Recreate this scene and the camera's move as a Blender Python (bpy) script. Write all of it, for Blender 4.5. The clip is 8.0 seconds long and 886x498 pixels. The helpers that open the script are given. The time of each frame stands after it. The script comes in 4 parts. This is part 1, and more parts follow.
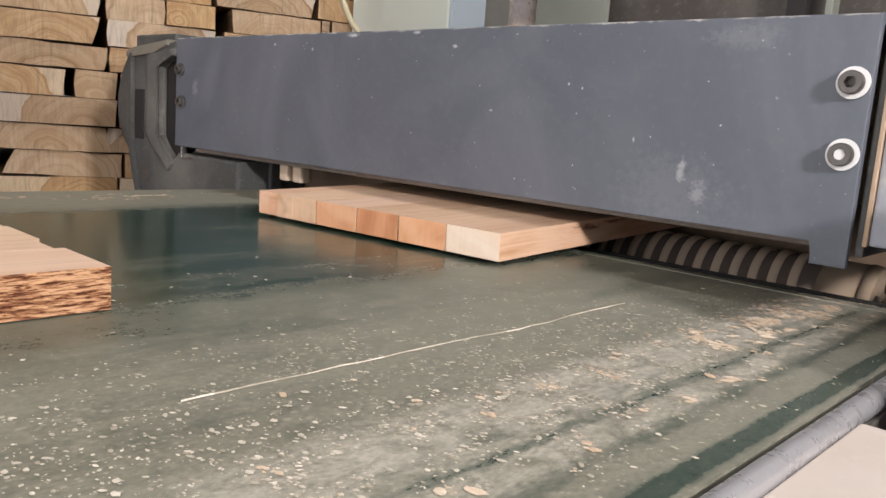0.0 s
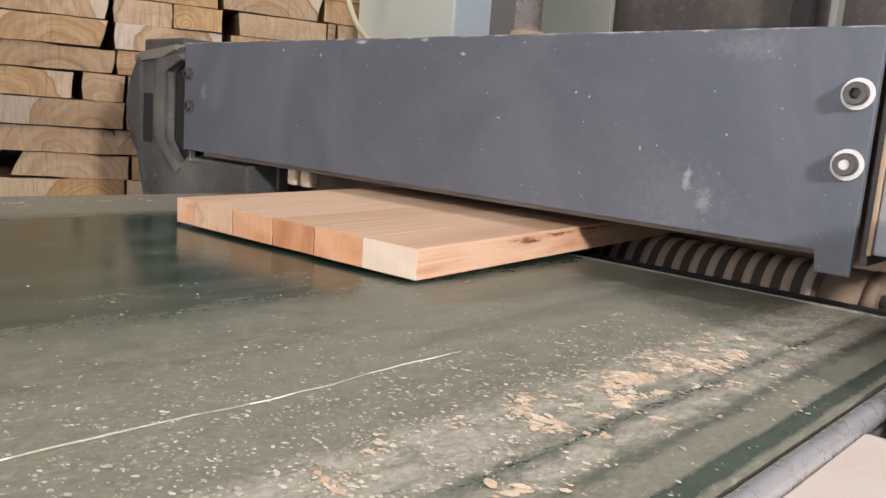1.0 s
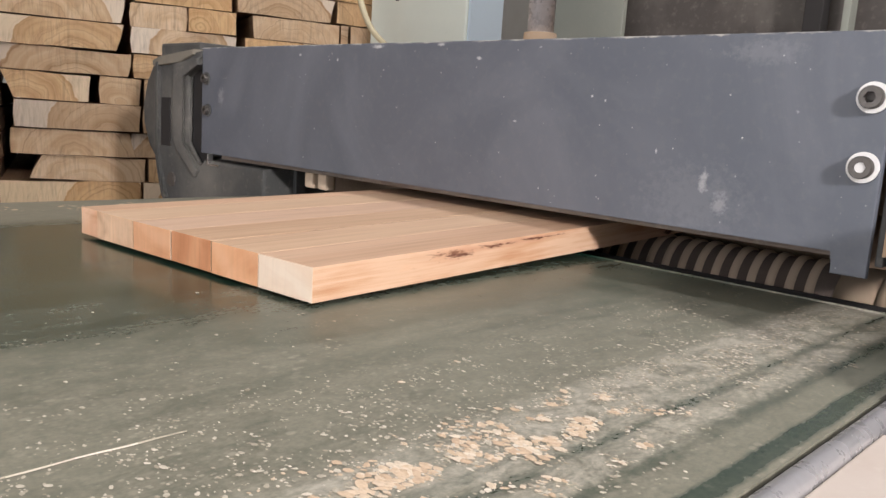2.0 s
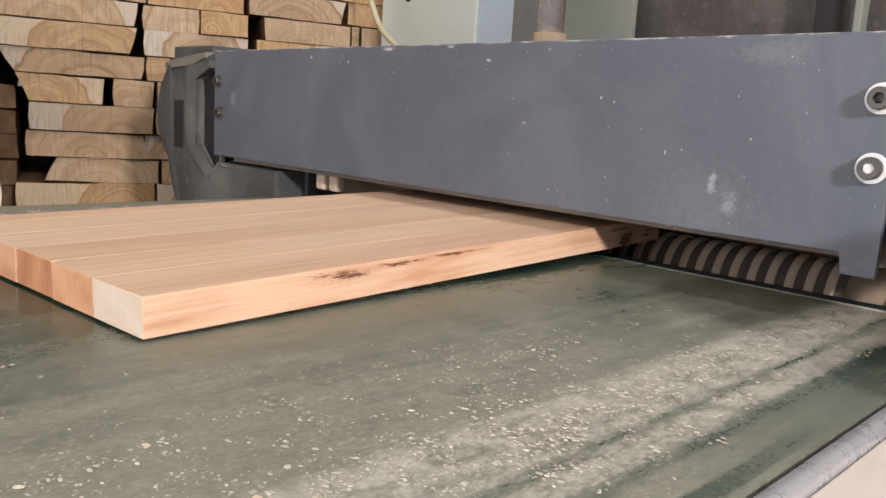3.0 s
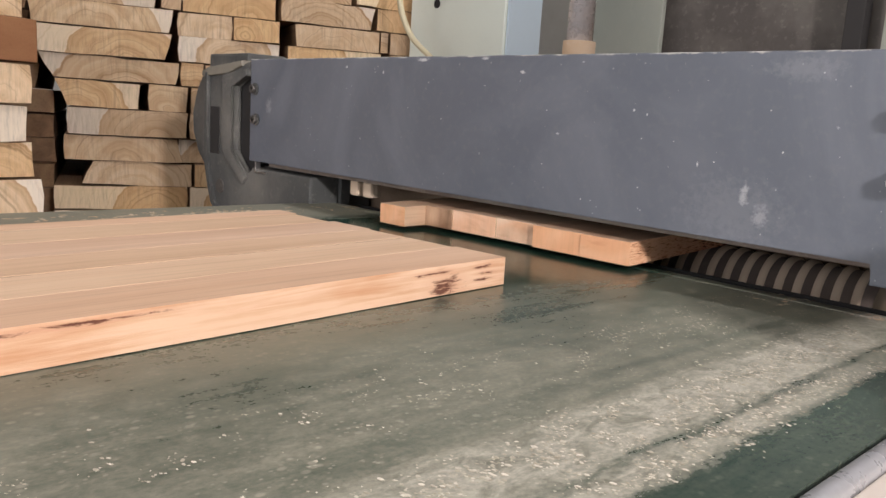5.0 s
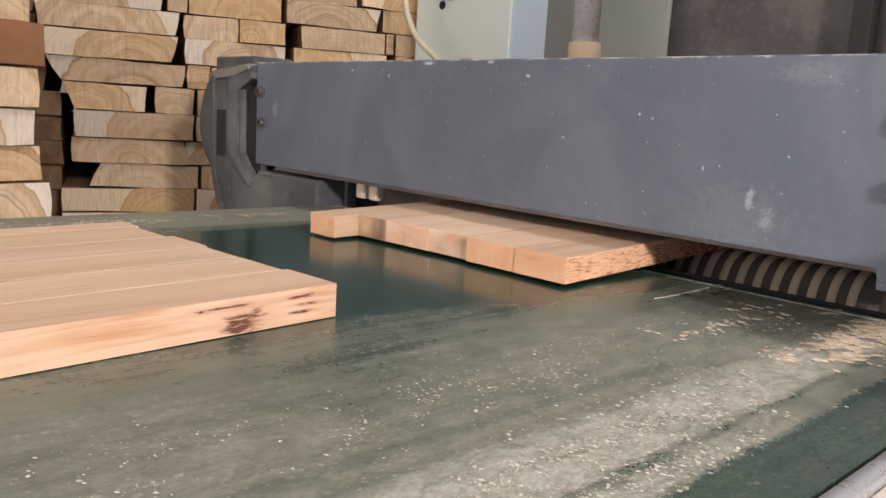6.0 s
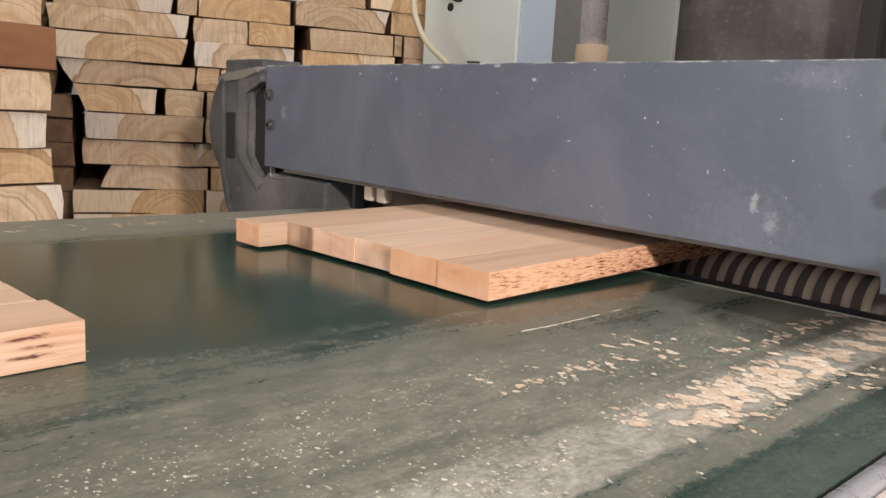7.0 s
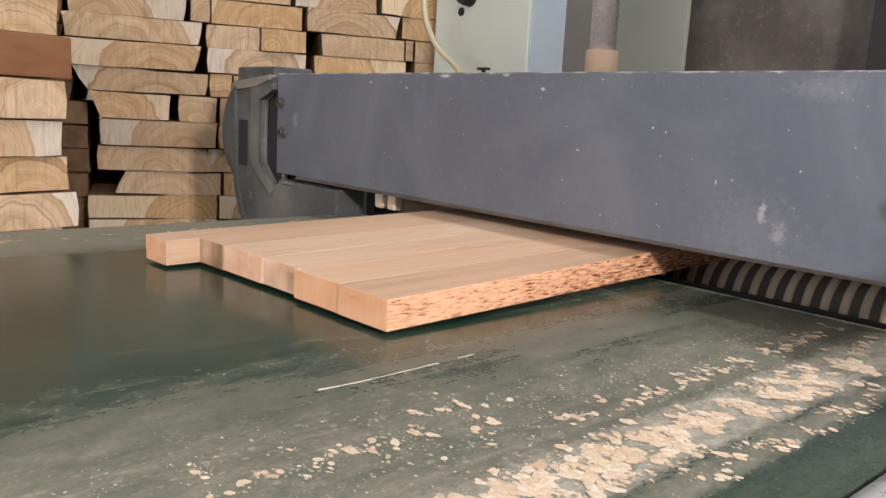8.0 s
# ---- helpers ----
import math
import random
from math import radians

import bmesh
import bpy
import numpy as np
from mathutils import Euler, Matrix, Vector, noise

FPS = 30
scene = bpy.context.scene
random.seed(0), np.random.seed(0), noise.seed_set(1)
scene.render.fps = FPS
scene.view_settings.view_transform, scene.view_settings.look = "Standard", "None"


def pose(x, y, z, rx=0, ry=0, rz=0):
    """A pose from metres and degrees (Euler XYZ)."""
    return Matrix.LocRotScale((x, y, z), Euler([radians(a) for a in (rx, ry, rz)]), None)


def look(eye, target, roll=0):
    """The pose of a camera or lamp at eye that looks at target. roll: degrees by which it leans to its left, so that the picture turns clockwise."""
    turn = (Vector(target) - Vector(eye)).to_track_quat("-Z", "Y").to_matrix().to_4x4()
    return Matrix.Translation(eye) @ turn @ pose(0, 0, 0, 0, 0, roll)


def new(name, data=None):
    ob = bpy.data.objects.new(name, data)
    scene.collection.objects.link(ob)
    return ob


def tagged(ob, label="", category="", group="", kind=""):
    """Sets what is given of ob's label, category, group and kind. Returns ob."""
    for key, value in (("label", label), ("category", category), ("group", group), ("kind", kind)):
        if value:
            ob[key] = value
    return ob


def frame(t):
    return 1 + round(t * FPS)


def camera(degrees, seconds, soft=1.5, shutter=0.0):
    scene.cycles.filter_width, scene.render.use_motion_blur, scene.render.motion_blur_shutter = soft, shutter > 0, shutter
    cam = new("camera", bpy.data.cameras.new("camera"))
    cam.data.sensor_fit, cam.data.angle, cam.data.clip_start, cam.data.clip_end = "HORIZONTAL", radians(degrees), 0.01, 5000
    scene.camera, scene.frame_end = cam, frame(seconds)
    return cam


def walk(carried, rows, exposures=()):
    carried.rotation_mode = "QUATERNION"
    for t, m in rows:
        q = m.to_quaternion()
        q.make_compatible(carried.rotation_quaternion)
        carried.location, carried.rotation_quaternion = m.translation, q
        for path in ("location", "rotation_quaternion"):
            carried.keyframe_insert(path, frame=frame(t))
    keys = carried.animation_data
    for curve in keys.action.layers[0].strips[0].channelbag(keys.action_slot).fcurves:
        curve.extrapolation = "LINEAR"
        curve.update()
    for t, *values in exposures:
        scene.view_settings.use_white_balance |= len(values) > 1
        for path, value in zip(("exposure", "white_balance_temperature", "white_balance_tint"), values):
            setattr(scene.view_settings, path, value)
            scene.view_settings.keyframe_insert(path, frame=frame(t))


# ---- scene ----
cam = camera(58.7, 8.0)

PATH = [
    (0, (0.158, -0.534, 0.951), (-1.184, 0.914, 0.633), 4.2),
    (0.5, (0.158, -0.537, 0.955), (-1.184, 0.91, 0.636), 4.2),
    (1, (0.159, -0.542, 0.957), (-1.188, 0.901, 0.638), 4.3),
    (1.5, (0.159, -0.551, 0.96), (-1.196, 0.884, 0.637), 4.1),
    (3, (0.164, -0.555, 0.965), (-1.223, 0.848, 0.634), 3.5),
    (3.5, (0.165, -0.56, 0.967), (-1.231, 0.833, 0.636), 3.5),
    (4, (0.166, -0.567, 0.97), (-1.241, 0.814, 0.635), 3.4),
    (4.5, (0.167, -0.575, 0.971), (-1.25, 0.797, 0.639), 3.6),
    (6, (0.168, -0.577, 0.978), (-1.266, 0.776, 0.642), 3.4),
    (6.5, (0.171, -0.577, 0.978), (-1.268, 0.77, 0.641), 3.4),
    (7, (0.173, -0.579, 0.982), (-1.276, 0.757, 0.644), 3.3),
    (7.5, (0.175, -0.58, 0.987), (-1.284, 0.745, 0.645), 3.1),
    (8, (0.178, -0.58, 0.991), (-1.293, 0.732, 0.652), 3.0),
]
walk(cam, [(t, look(eye, target, roll)) for t, eye, target, roll in PATH])

# ---- world and lamps ----
ZB = 0.85            # height of the belt's top
world = bpy.data.worlds.new("workshop_air")
scene.world = world
world.use_nodes = True
world.node_tree.nodes["Background"].inputs[0].default_value = (0.9, 0.95, 1.0, 1)
world.node_tree.nodes["Background"].inputs[1].default_value = 0.16
scene.view_settings.exposure = 0.0


def area(name, eye, target, sx, sy, power, color):
    lamp = bpy.data.lights.new(name, "AREA")
    lamp.shape, lamp.size, lamp.size_y, lamp.energy, lamp.color = "RECTANGLE", sx, sy, power, color
    ob = new(name, lamp)
    ob.matrix_basis = look(eye, target)
    return ob


area("tube_light", (0.30, 0.40, 3.1), (0.1, 0.20, 0), 1.2, 0.08, 31, (0.99, 0.97, 1.0)).matrix_basis = pose(0.30, 0.40, 3.1)
# unseen front lamp, added as fill for the beam's right end and the panels
area("tube_light", (0.55, -1.05, 1.80), (0.0, -0.1, 0.9), 1.2, 0.25, 4.5, (0.99, 0.96, 1.0))
# light from the right, placed by its shadows; its lamp is assumed
area("right_key_light", (1.6, -0.76, 1.56), (-0.6, 0.0, 0.9), 0.18, 0.14, 41, (1.0, 0.955, 0.96))
# low fill from an assumed doorway, added to reach the roller and beam face
area("low_front_fill", (0.2, -3.95, 1.15), (0.2, 0.0, 1.15), 3.5, 2.2, 98, (0.97, 0.97, 1.02))


# ---- materials ----
class Mat:
    """A node material with short ways to add nodes."""

    def __init__(self, name, rough=0.6, metal=0.0, spec=0.5):
        self.m = bpy.data.materials.new(name)
        self.m.use_nodes = True
        self.t = self.m.node_tree
        self.b = self.t.nodes["Principled BSDF"]
        self.b.inputs["Roughness"].default_value = rough
        self.b.inputs["Metallic"].default_value = metal
        self.b.inputs["Specular IOR Level"].default_value = spec

    def link(self, a, b):
        self.t.links.new(a, b)

    def node(self, kind, **props):
        n = self.t.nodes.new(kind)
        for key, value in props.items():
            n.inputs[key.replace("_", " ")].default_value = value
        return n

    def coord(self, scale=(1, 1, 1), source="Object", wander=False):
        c = self.node("ShaderNodeTexCoord")
        p = self.node("ShaderNodeMapping")
        p.inputs["Scale"].default_value = scale
        self.link(c.outputs[source], p.inputs["Vector"])
        if wander:
            o = self.node("ShaderNodeObjectInfo")
            k = self.node("ShaderNodeVectorMath")
            k.operation = "SCALE"
            k.inputs[0].default_value = (37.0, 53.0, 29.0)
            self.link(o.outputs["Random"], k.inputs["Scale"])
            self.link(k.outputs[0], p.inputs["Location"])
        return p.outputs[0]

    def noise(self, vec, scale, detail=4.0, rough=0.55, distortion=0.0):
        n = self.node("ShaderNodeTexNoise", Scale=scale, Detail=detail, Roughness=rough, Distortion=distortion)
        self.link(vec, n.inputs["Vector"])
        return n.outputs["Fac"]

    def ramp(self, fac, stops):
        n = self.node("ShaderNodeValToRGB")
        e = n.color_ramp.elements
        while len(e) < len(stops):
            e.new(0.5)
        for el, (pos, col) in zip(e, stops):
            el.position = pos
            el.color = (*col, 1) if len(col) == 3 else col
        self.link(fac, n.inputs[0])
        return n.outputs[0]

    def mix(self, fac, a, b, how="MIX"):
        n = self.node("ShaderNodeMix")
        n.data_type, n.blend_type = "RGBA", how
        for value, sock in ((fac, n.inputs[0]), (a, n.inputs[6]), (b, n.inputs[7])):
            if isinstance(value, (int, float)):
                sock.default_value = value
            elif isinstance(value, tuple):
                sock.default_value = (*value, 1)
            else:
                self.link(value, sock)
        return n.outputs[2]

    def math(self, how, a, b=0.0, clamp=False):
        n = self.node("ShaderNodeMath")
        n.operation, n.use_clamp = how, clamp
        for value, sock in ((a, n.inputs[0]), (b, n.inputs[1])):
            if isinstance(value, (int, float)):
                sock.default_value = value
            else:
                self.link(value, sock)
        return n.outputs[0]

    def color(self, c):
        if isinstance(c, tuple):
            self.b.inputs["Base Color"].default_value = (*c, 1)
        else:
            self.link(c, self.b.inputs["Base Color"])
        return self

    def rough(self, r):
        self.link(r, self.b.inputs["Roughness"])
        return self

    def bump(self, height, strength=0.3, distance=0.002):
        n = self.node("ShaderNodeBump", Strength=strength, Distance=distance)
        self.link(height, n.inputs["Height"])
        self.link(n.outputs[0], self.b.inputs["Normal"])
        return self


def m_mix(a, b, f):
    return tuple(x * (1 - f) + y * f for x, y in zip(a, b))


def grey(v):
    return (v, v, v)


def wood_side(name, tones, along=(60, 3, 60), rough=0.6, dark=0.35):
    """Planed or sawn wood whose grain runs along the object's y."""
    m = Mat(name, rough, 0, 0.35)
    v = m.coord(along, wander=True)
    grain = m.noise(v, 1.0, 6, 0.6, 0.6)
    fine = m.noise(m.coord((400, 8, 400), wander=True), 1.0, 2)
    broad = m.noise(m.coord((9, 1.2, 9), wander=True), 1.0, 3)
    base = m.ramp(m.math("ADD", m.math("MULTIPLY", grain, 0.6), m.math("MULTIPLY", broad, 0.4)),
                  [(0.3, tones[0]), (0.5, tones[1]), (0.7, tones[2])])
    o = m.node("ShaderNodeObjectInfo")
    tint = m.ramp(o.outputs["Random"], [(0.0, (0.86, 0.78, 0.68)), (0.2, (1.05, 1.04, 1.0)), (0.4, (0.92, 0.84, 0.74)), (0.6, (1.05, 1.05, 0.97)), (0.8, (0.95, 0.90, 0.78)), (1.0, (1.05, 0.97, 0.87))])
    base = m.mix(1.0, base, tint, "MULTIPLY")
    streak = m.ramp(fine, [(0.30, grey(1.0 - dark)), (0.5, grey(1.0))])
    m.color(m.mix(0.6, base, streak, "MULTIPLY"))
    return m.bump(fine, 0.15, 0.0006).m


def wood_end(name, tones, rings=95.0, crack=0.4, soft=0.5):
    """End grain: growth rings round a pith that lies elsewhere in each piece, crossed by saw marks."""
    m = Mat(name, 0.75, 0, 0.25)
    c = m.node("ShaderNodeTexCoord")
    o = m.node("ShaderNodeObjectInfo")
    off = m.node("ShaderNodeCombineXYZ")
    m.link(m.math("MULTIPLY", m.math("SUBTRACT", o.outputs["Random"], 0.5), 0.16), off.inputs[0])
    wob = m.math("FRACT", m.math("MULTIPLY", o.outputs["Random"], 17.3))
    m.link(m.math("ADD", -0.02, m.math("MULTIPLY", m.math("SUBTRACT", wob, 0.5), 0.22)), off.inputs[2])
    add = m.node("ShaderNodeVectorMath")
    m.link(c.outputs["Object"], add.inputs[0])
    m.link(off.outputs[0], add.inputs[1])
    w = m.node("ShaderNodeTexWave", Scale=rings / 6.28, Distortion=1.7, Detail=2.0)
    w.inputs["Detail Scale"].default_value = 0.5
    w.wave_type, w.rings_direction, w.wave_profile = "RINGS", "Y", "SIN"
    m.link(add.outputs[0], w.inputs["Vector"])
    fade = m.noise(m.coord((30, 30, 30), wander=True), 1.0, 3)
    fac = m.mix(m.ramp(fade, [(0.42, grey(0)), (0.8, grey(1))]), w.outputs["Fac"], grey(0.35))
    ring = m.ramp(fac, [(0.0, tones[2]), (0.45, tones[1]), (1.0, m_mix(tones[0], tones[1], soft))])
    blot = m.noise(m.coord((13, 13, 17), wander=True), 1.0, 5, 0.6)
    ring = m.mix(m.ramp(blot, [(0.40, grey(0)), (0.66, grey(0.7))]), ring, tones[2])
    stain = m.noise(m.coord((8, 8, 22), wander=True), 1.3, 4, 0.6, 1.0)
    ring = m.mix(m.ramp(stain, [(0.56, grey(0)), (0.74, grey(0.65))]), ring, tones[0])
    # saw marks slant across the end
    p = m.node("ShaderNodeMapping")
    p.inputs["Rotation"].default_value = (0, 0.5, 0)
    p.inputs["Scale"].default_value = (230, 20, 24)
    m.link(add.outputs[0], p.inputs["Vector"])
    saw = m.noise(p.outputs[0], 1.0, 4, 0.65, 0.5)
    patch = m.ramp(m.noise(m.coord((16, 16, 16), wander=True), 1.0, 2), [(0.4, grey(0.25)), (0.62, grey(0.9))])
    ring = m.mix(patch, ring, m.mix(1.0, ring, m.ramp(saw, [(0.33, grey(1.0 - crack)), (0.58, grey(1.04))]), "MULTIPLY"))
    tint = m.ramp(o.outputs["Random"], [(0.0, (1.0, 0.95, 0.88)), (0.3, (0.96, 0.88, 0.80)), (0.6, (1.06, 1.02, 0.97)), (0.85, (0.98, 0.88, 0.76)), (1.0, (1.02, 0.96, 0.9))])
    m.color(m.mix(1.0, ring, tint, "MULTIPLY"))
    return m.bump(saw, 0.15, 0.0008).m


PANEL_SIDE = wood_side("planed_wood", [(0.50, 0.32, 0.22), (0.62, 0.435, 0.325), (0.70, 0.525, 0.41)], (26, 1.6, 26), 0.55, 0.25)
PEACH_END = wood_end("peach_end_grain", [(0.62, 0.29, 0.15), (0.80, 0.445, 0.265), (0.84, 0.51, 0.325)], 60, 0.08, 0.85)
ROSE_END = wood_end("rosy_end_grain", [(0.62, 0.32, 0.19), (0.80, 0.475, 0.31), (0.85, 0.58, 0.42)], 45, 0.10, 0.7)
RED_END = wood_end("reddish_end_grain", [(0.50, 0.22, 0.11), (0.64, 0.31, 0.17), (0.71, 0.38, 0.22)], 60, 0.30, 0.5)
FIGURED_END = wood_end("figured_end_grain", [(0.42, 0.22, 0.13), (0.75, 0.45, 0.29), (0.87, 0.67, 0.51)], 34, 0.10, 0.2)
BROWN_END = wood_end("brown_streaked_end_grain", [(0.22, 0.12, 0.07), (0.42, 0.26, 0.17), (0.66, 0.46, 0.32)], 40, 0.30, 0.1)
PALE_END = wood_end("pale_end_grain", [(0.76, 0.56, 0.43), (0.88, 0.725, 0.595), (0.91, 0.80, 0.69)], 45, 0.06, 0.6)


def plank_end(name, heart_least, heart_range, pale=1.0):
    """A sawn log board's end: uneven rings round a pith near its lower or upper face, pale sapwood past the heart."""
    m = Mat(name, 0.75, 0, 0.25)
    c = m.node("ShaderNodeTexCoord")
    rnd = m.node("ShaderNodeObjectInfo").outputs["Random"]

    def chance(k):
        return m.math("FRACT", m.math("MULTIPLY", rnd, k))

    sep = m.node("ShaderNodeSeparateXYZ")
    m.link(c.outputs["Object"], sep.inputs[0])
    wob = m.noise(m.coord((22, 22, 22), wander=True), 1.0, 3)
    cx = m.math("MULTIPLY", m.math("SUBTRACT", chance(7.31), 0.5), 0.13)
    cz = m.math("ADD", -0.035, m.math("MULTIPLY", chance(13.7), 0.055))
    dx, dz = m.math("SUBTRACT", sep.outputs[0], cx), m.math("MULTIPLY", m.math("SUBTRACT", sep.outputs[2], cz), 1.15)
    r = m.math("SQRT", m.math("ADD", m.math("MULTIPLY", dx, dx), m.math("MULTIPLY", dz, dz)))
    r = m.math("ADD", r, m.math("MULTIPLY", m.math("SUBTRACT", wob, 0.5), 0.030))
    at = m.node("ShaderNodeCombineXYZ")
    m.link(m.math("MULTIPLY", r, 210.0), at.inputs[0])
    m.link(m.math("MULTIPLY", rnd, 90.0), at.inputs[1])
    line = m.noise(at.outputs[0], 1.0, 2, 0.5)
    wide = m.node("ShaderNodeCombineXYZ")
    m.link(m.math("MULTIPLY", r, 55.0), wide.inputs[0])
    m.link(m.math("MULTIPLY", rnd, 40.0), wide.inputs[1])
    tone = m.noise(wide.outputs[0], 1.0, 3)
    heart = m.ramp(tone, [(0.30, (0.47, 0.315, 0.185)), (0.5, (0.60, 0.435, 0.28)), (0.68, (0.68, 0.525, 0.365))])
    blot = m.noise(m.coord((14, 14, 20), wander=True), 1.0, 5, 0.6)
    heart = m.mix(m.ramp(blot, [(0.44, grey(0)), (0.66, grey(0.6))]), heart, (0.72, 0.57, 0.41))
    heart = m.mix(m.ramp(line, [(0.28, grey(0.62)), (0.45, grey(0))]), heart, (0.27, 0.165, 0.09))
    # the dark rim of the heart and the sapwood past it
    edge = m.math("SUBTRACT", r, m.math("ADD", heart_least, m.math("MULTIPLY", chance(23.9), heart_range)))
    sap = m.mix(m.ramp(line, [(0.3, grey(0.35)), (0.45, grey(0))]), (0.74, 0.655, 0.555), (0.54, 0.43, 0.33))
    col = m.mix(m.ramp(m.math("ADD", 0.5, m.math("MULTIPLY", edge, 60.0)), [(0.0, grey(0)), (0.45, grey(0.45)), (0.5, grey(0))]), heart, (0.36, 0.20, 0.09))
    col = m.mix(m.ramp(m.math("ADD", 0.5, m.math("MULTIPLY", edge, 250.0)), [(0.35, grey(0)), (0.75, grey(1))]), col, sap)
    # saw marks slant across the end
    p = m.node("ShaderNodeMapping")
    p.inputs["Rotation"].default_value = (0, 0.5, 0)
    p.inputs["Scale"].default_value = (190, 20, 22)
    m.link(c.outputs["Object"], p.inputs["Vector"])
    saw = m.noise(p.outputs[0], 1.0, 4, 0.65, 0.5)
    patch = m.ramp(m.noise(m.coord((13, 13, 13), wander=True), 1.0, 2), [(0.38, grey(0.15)), (0.60, grey(0.95))])
    col = m.mix(patch, col, m.mix(1.0, col, m.ramp(saw, [(0.34, grey(0.70)), (0.56, grey(1.04))]), "MULTIPLY"))
    tint = m.ramp(chance(3.17), [(0.0, (0.98, 0.92, 0.84)), (0.3, (0.76, 0.70, 0.65)), (0.5, (1.04, 1.0, 0.96)), (0.75, (0.96, 0.82, 0.62)), (0.9, (0.84, 0.76, 0.68)), (1.0, (1.0, 0.96, 0.92))])
    m.color(m.mix(1.0, m.mix(1.0, col, tint, "MULTIPLY"), grey(pale), "MULTIPLY"))
    return m.bump(saw, 0.12, 0.0008).m


PLANK_END = plank_end("sawn_end_grain", 0.080, 0.065, 0.92)
SAP_END = plank_end("sawn_end_with_sapwood", 0.062, 0.060, 1.16)
PLANK_SIDE = wood_side("rough_sawn_wood", [(0.15, 0.085, 0.05), (0.25, 0.15, 0.09), (0.34, 0.22, 0.13)], (40, 2, 40), 0.8)
BROWN_BOARD = wood_side("brown_board", [(0.20, 0.09, 0.04), (0.27, 0.125, 0.06), (0.32, 0.16, 0.08)], (6, 3, 30), 0.6, 0.15)


def edge_wood(name, clean, torn, lo_hi, knots=()):
    """The edge strip of a panel: clean wood, torn dark fibres, and knots at (y, z, radius) along it."""
    m = Mat(name, 0.8, 0, 0.2)
    n = m.noise(m.coord((60, 85, 760)), 1.0, 4, 0.68, 0.5)
    clump = m.noise(m.coord((20, 26, 90)), 1.0, 3)
    n = m.math("ADD", n, m.math("MULTIPLY", m.math("SUBTRACT", clump, 0.5), 0.20))
    broad = m.noise(m.coord((5, 10, 40)), 1.0, 3)
    # tearing is worst low on the edge and away from the end
    sep = m.node("ShaderNodeSeparateXYZ")
    m.link(m.coord((1, 1, 1)), sep.inputs[0])
    deep = m.node("ShaderNodeMapRange")
    deep.inputs[1].default_value, deep.inputs[2].default_value = 0.0, 0.22
    m.link(m.math("SUBTRACT", sep.outputs[1], m.math("MULTIPLY", sep.outputs[2], 6.0)), deep.inputs[0])
    n = m.math("ADD", n, m.math("SUBTRACT", 0.045, m.math("MULTIPLY", deep.outputs[0], 0.10)))
    base = m.ramp(n, [(0.37, (0.08, 0.024, 0.010)), (0.43, torn[0]), (0.55, torn[1])])
    fibre = m.noise(m.coord((30, 9, 260)), 1.0, 4, 0.6, 0.5)
    plain = m.ramp(m.math("ADD", m.math("MULTIPLY", broad, 0.5), m.math("MULTIPLY", fibre, 0.5)), [(0.36, clean[0]), (0.54, clean[1])])
    col = m.mix(m.ramp(broad, [(lo_hi[0], grey(0)), (lo_hi[1], grey(1))]), plain, base)
    where = m.coord((1, 1, 1))
    wob = m.noise(m.coord((20, 55, 320)), 1.0, 4, 0.7, 0.6)
    for y, z, ry, rz in knots:
        d = m.node("ShaderNodeVectorMath")
        d.operation = "MULTIPLY_ADD"
        m.link(where, d.inputs[0])
        d.inputs[1].default_value = (0, 1 / ry, 1 / rz)
        d.inputs[2].default_value = (0, -y / ry, -z / rz)
        ln = m.node("ShaderNodeVectorMath")
        ln.operation = "LENGTH"
        m.link(d.outputs[0], ln.inputs[0])
        near = m.ramp(m.math("MULTIPLY", ln.outputs["Value"], 0.4), [(0.1, grey(0.6)), (0.9, grey(0))])
        col = m.mix(near, col, (0.55, 0.27, 0.16))
        f = m.math("ADD", ln.outputs["Value"], m.math("MULTIPLY", m.math("SUBTRACT", wob, 0.5), 4.5))
        col = m.mix(m.ramp(f, [(0.35, grey(0.92)), (1.0, grey(0))]), col, (0.10, 0.030, 0.018))
    m.color(col)
    return m.bump(n, 0.3, 0.0012).m


CLEAN = ((0.57, 0.30, 0.165), (0.72, 0.475, 0.32))
TORN = ((0.55, 0.23, 0.115), (0.78, 0.455, 0.275))
EDGE_A = edge_wood("panel_edge_with_knots", CLEAN, TORN, (0.66, 0.8), ((0.128, 0.0160, 0.020, 0.0034), (0.175, 0.0175, 0.034, 0.0014),
                   (0.235, 0.0185, 0.030, 0.0010), (0.476, 0.0060, 0.013, 0.0070), (0.462, 0.0165, 0.016, 0.0014), (0.512, 0.0165, 0.012, 0.0012), (0.520, 0.0115, 0.009, 0.0012), (0.517, 0.0070, 0.010, 0.0010)))
EDGE_B = edge_wood("torn_fibrous_edge", TORN, TORN, (0.30, 0.42))
EDGE_O = edge_wood("dark_fibrous_edge", TORN, ((0.26, 0.11, 0.05), (0.62, 0.36, 0.2)), (0.25, 0.4))


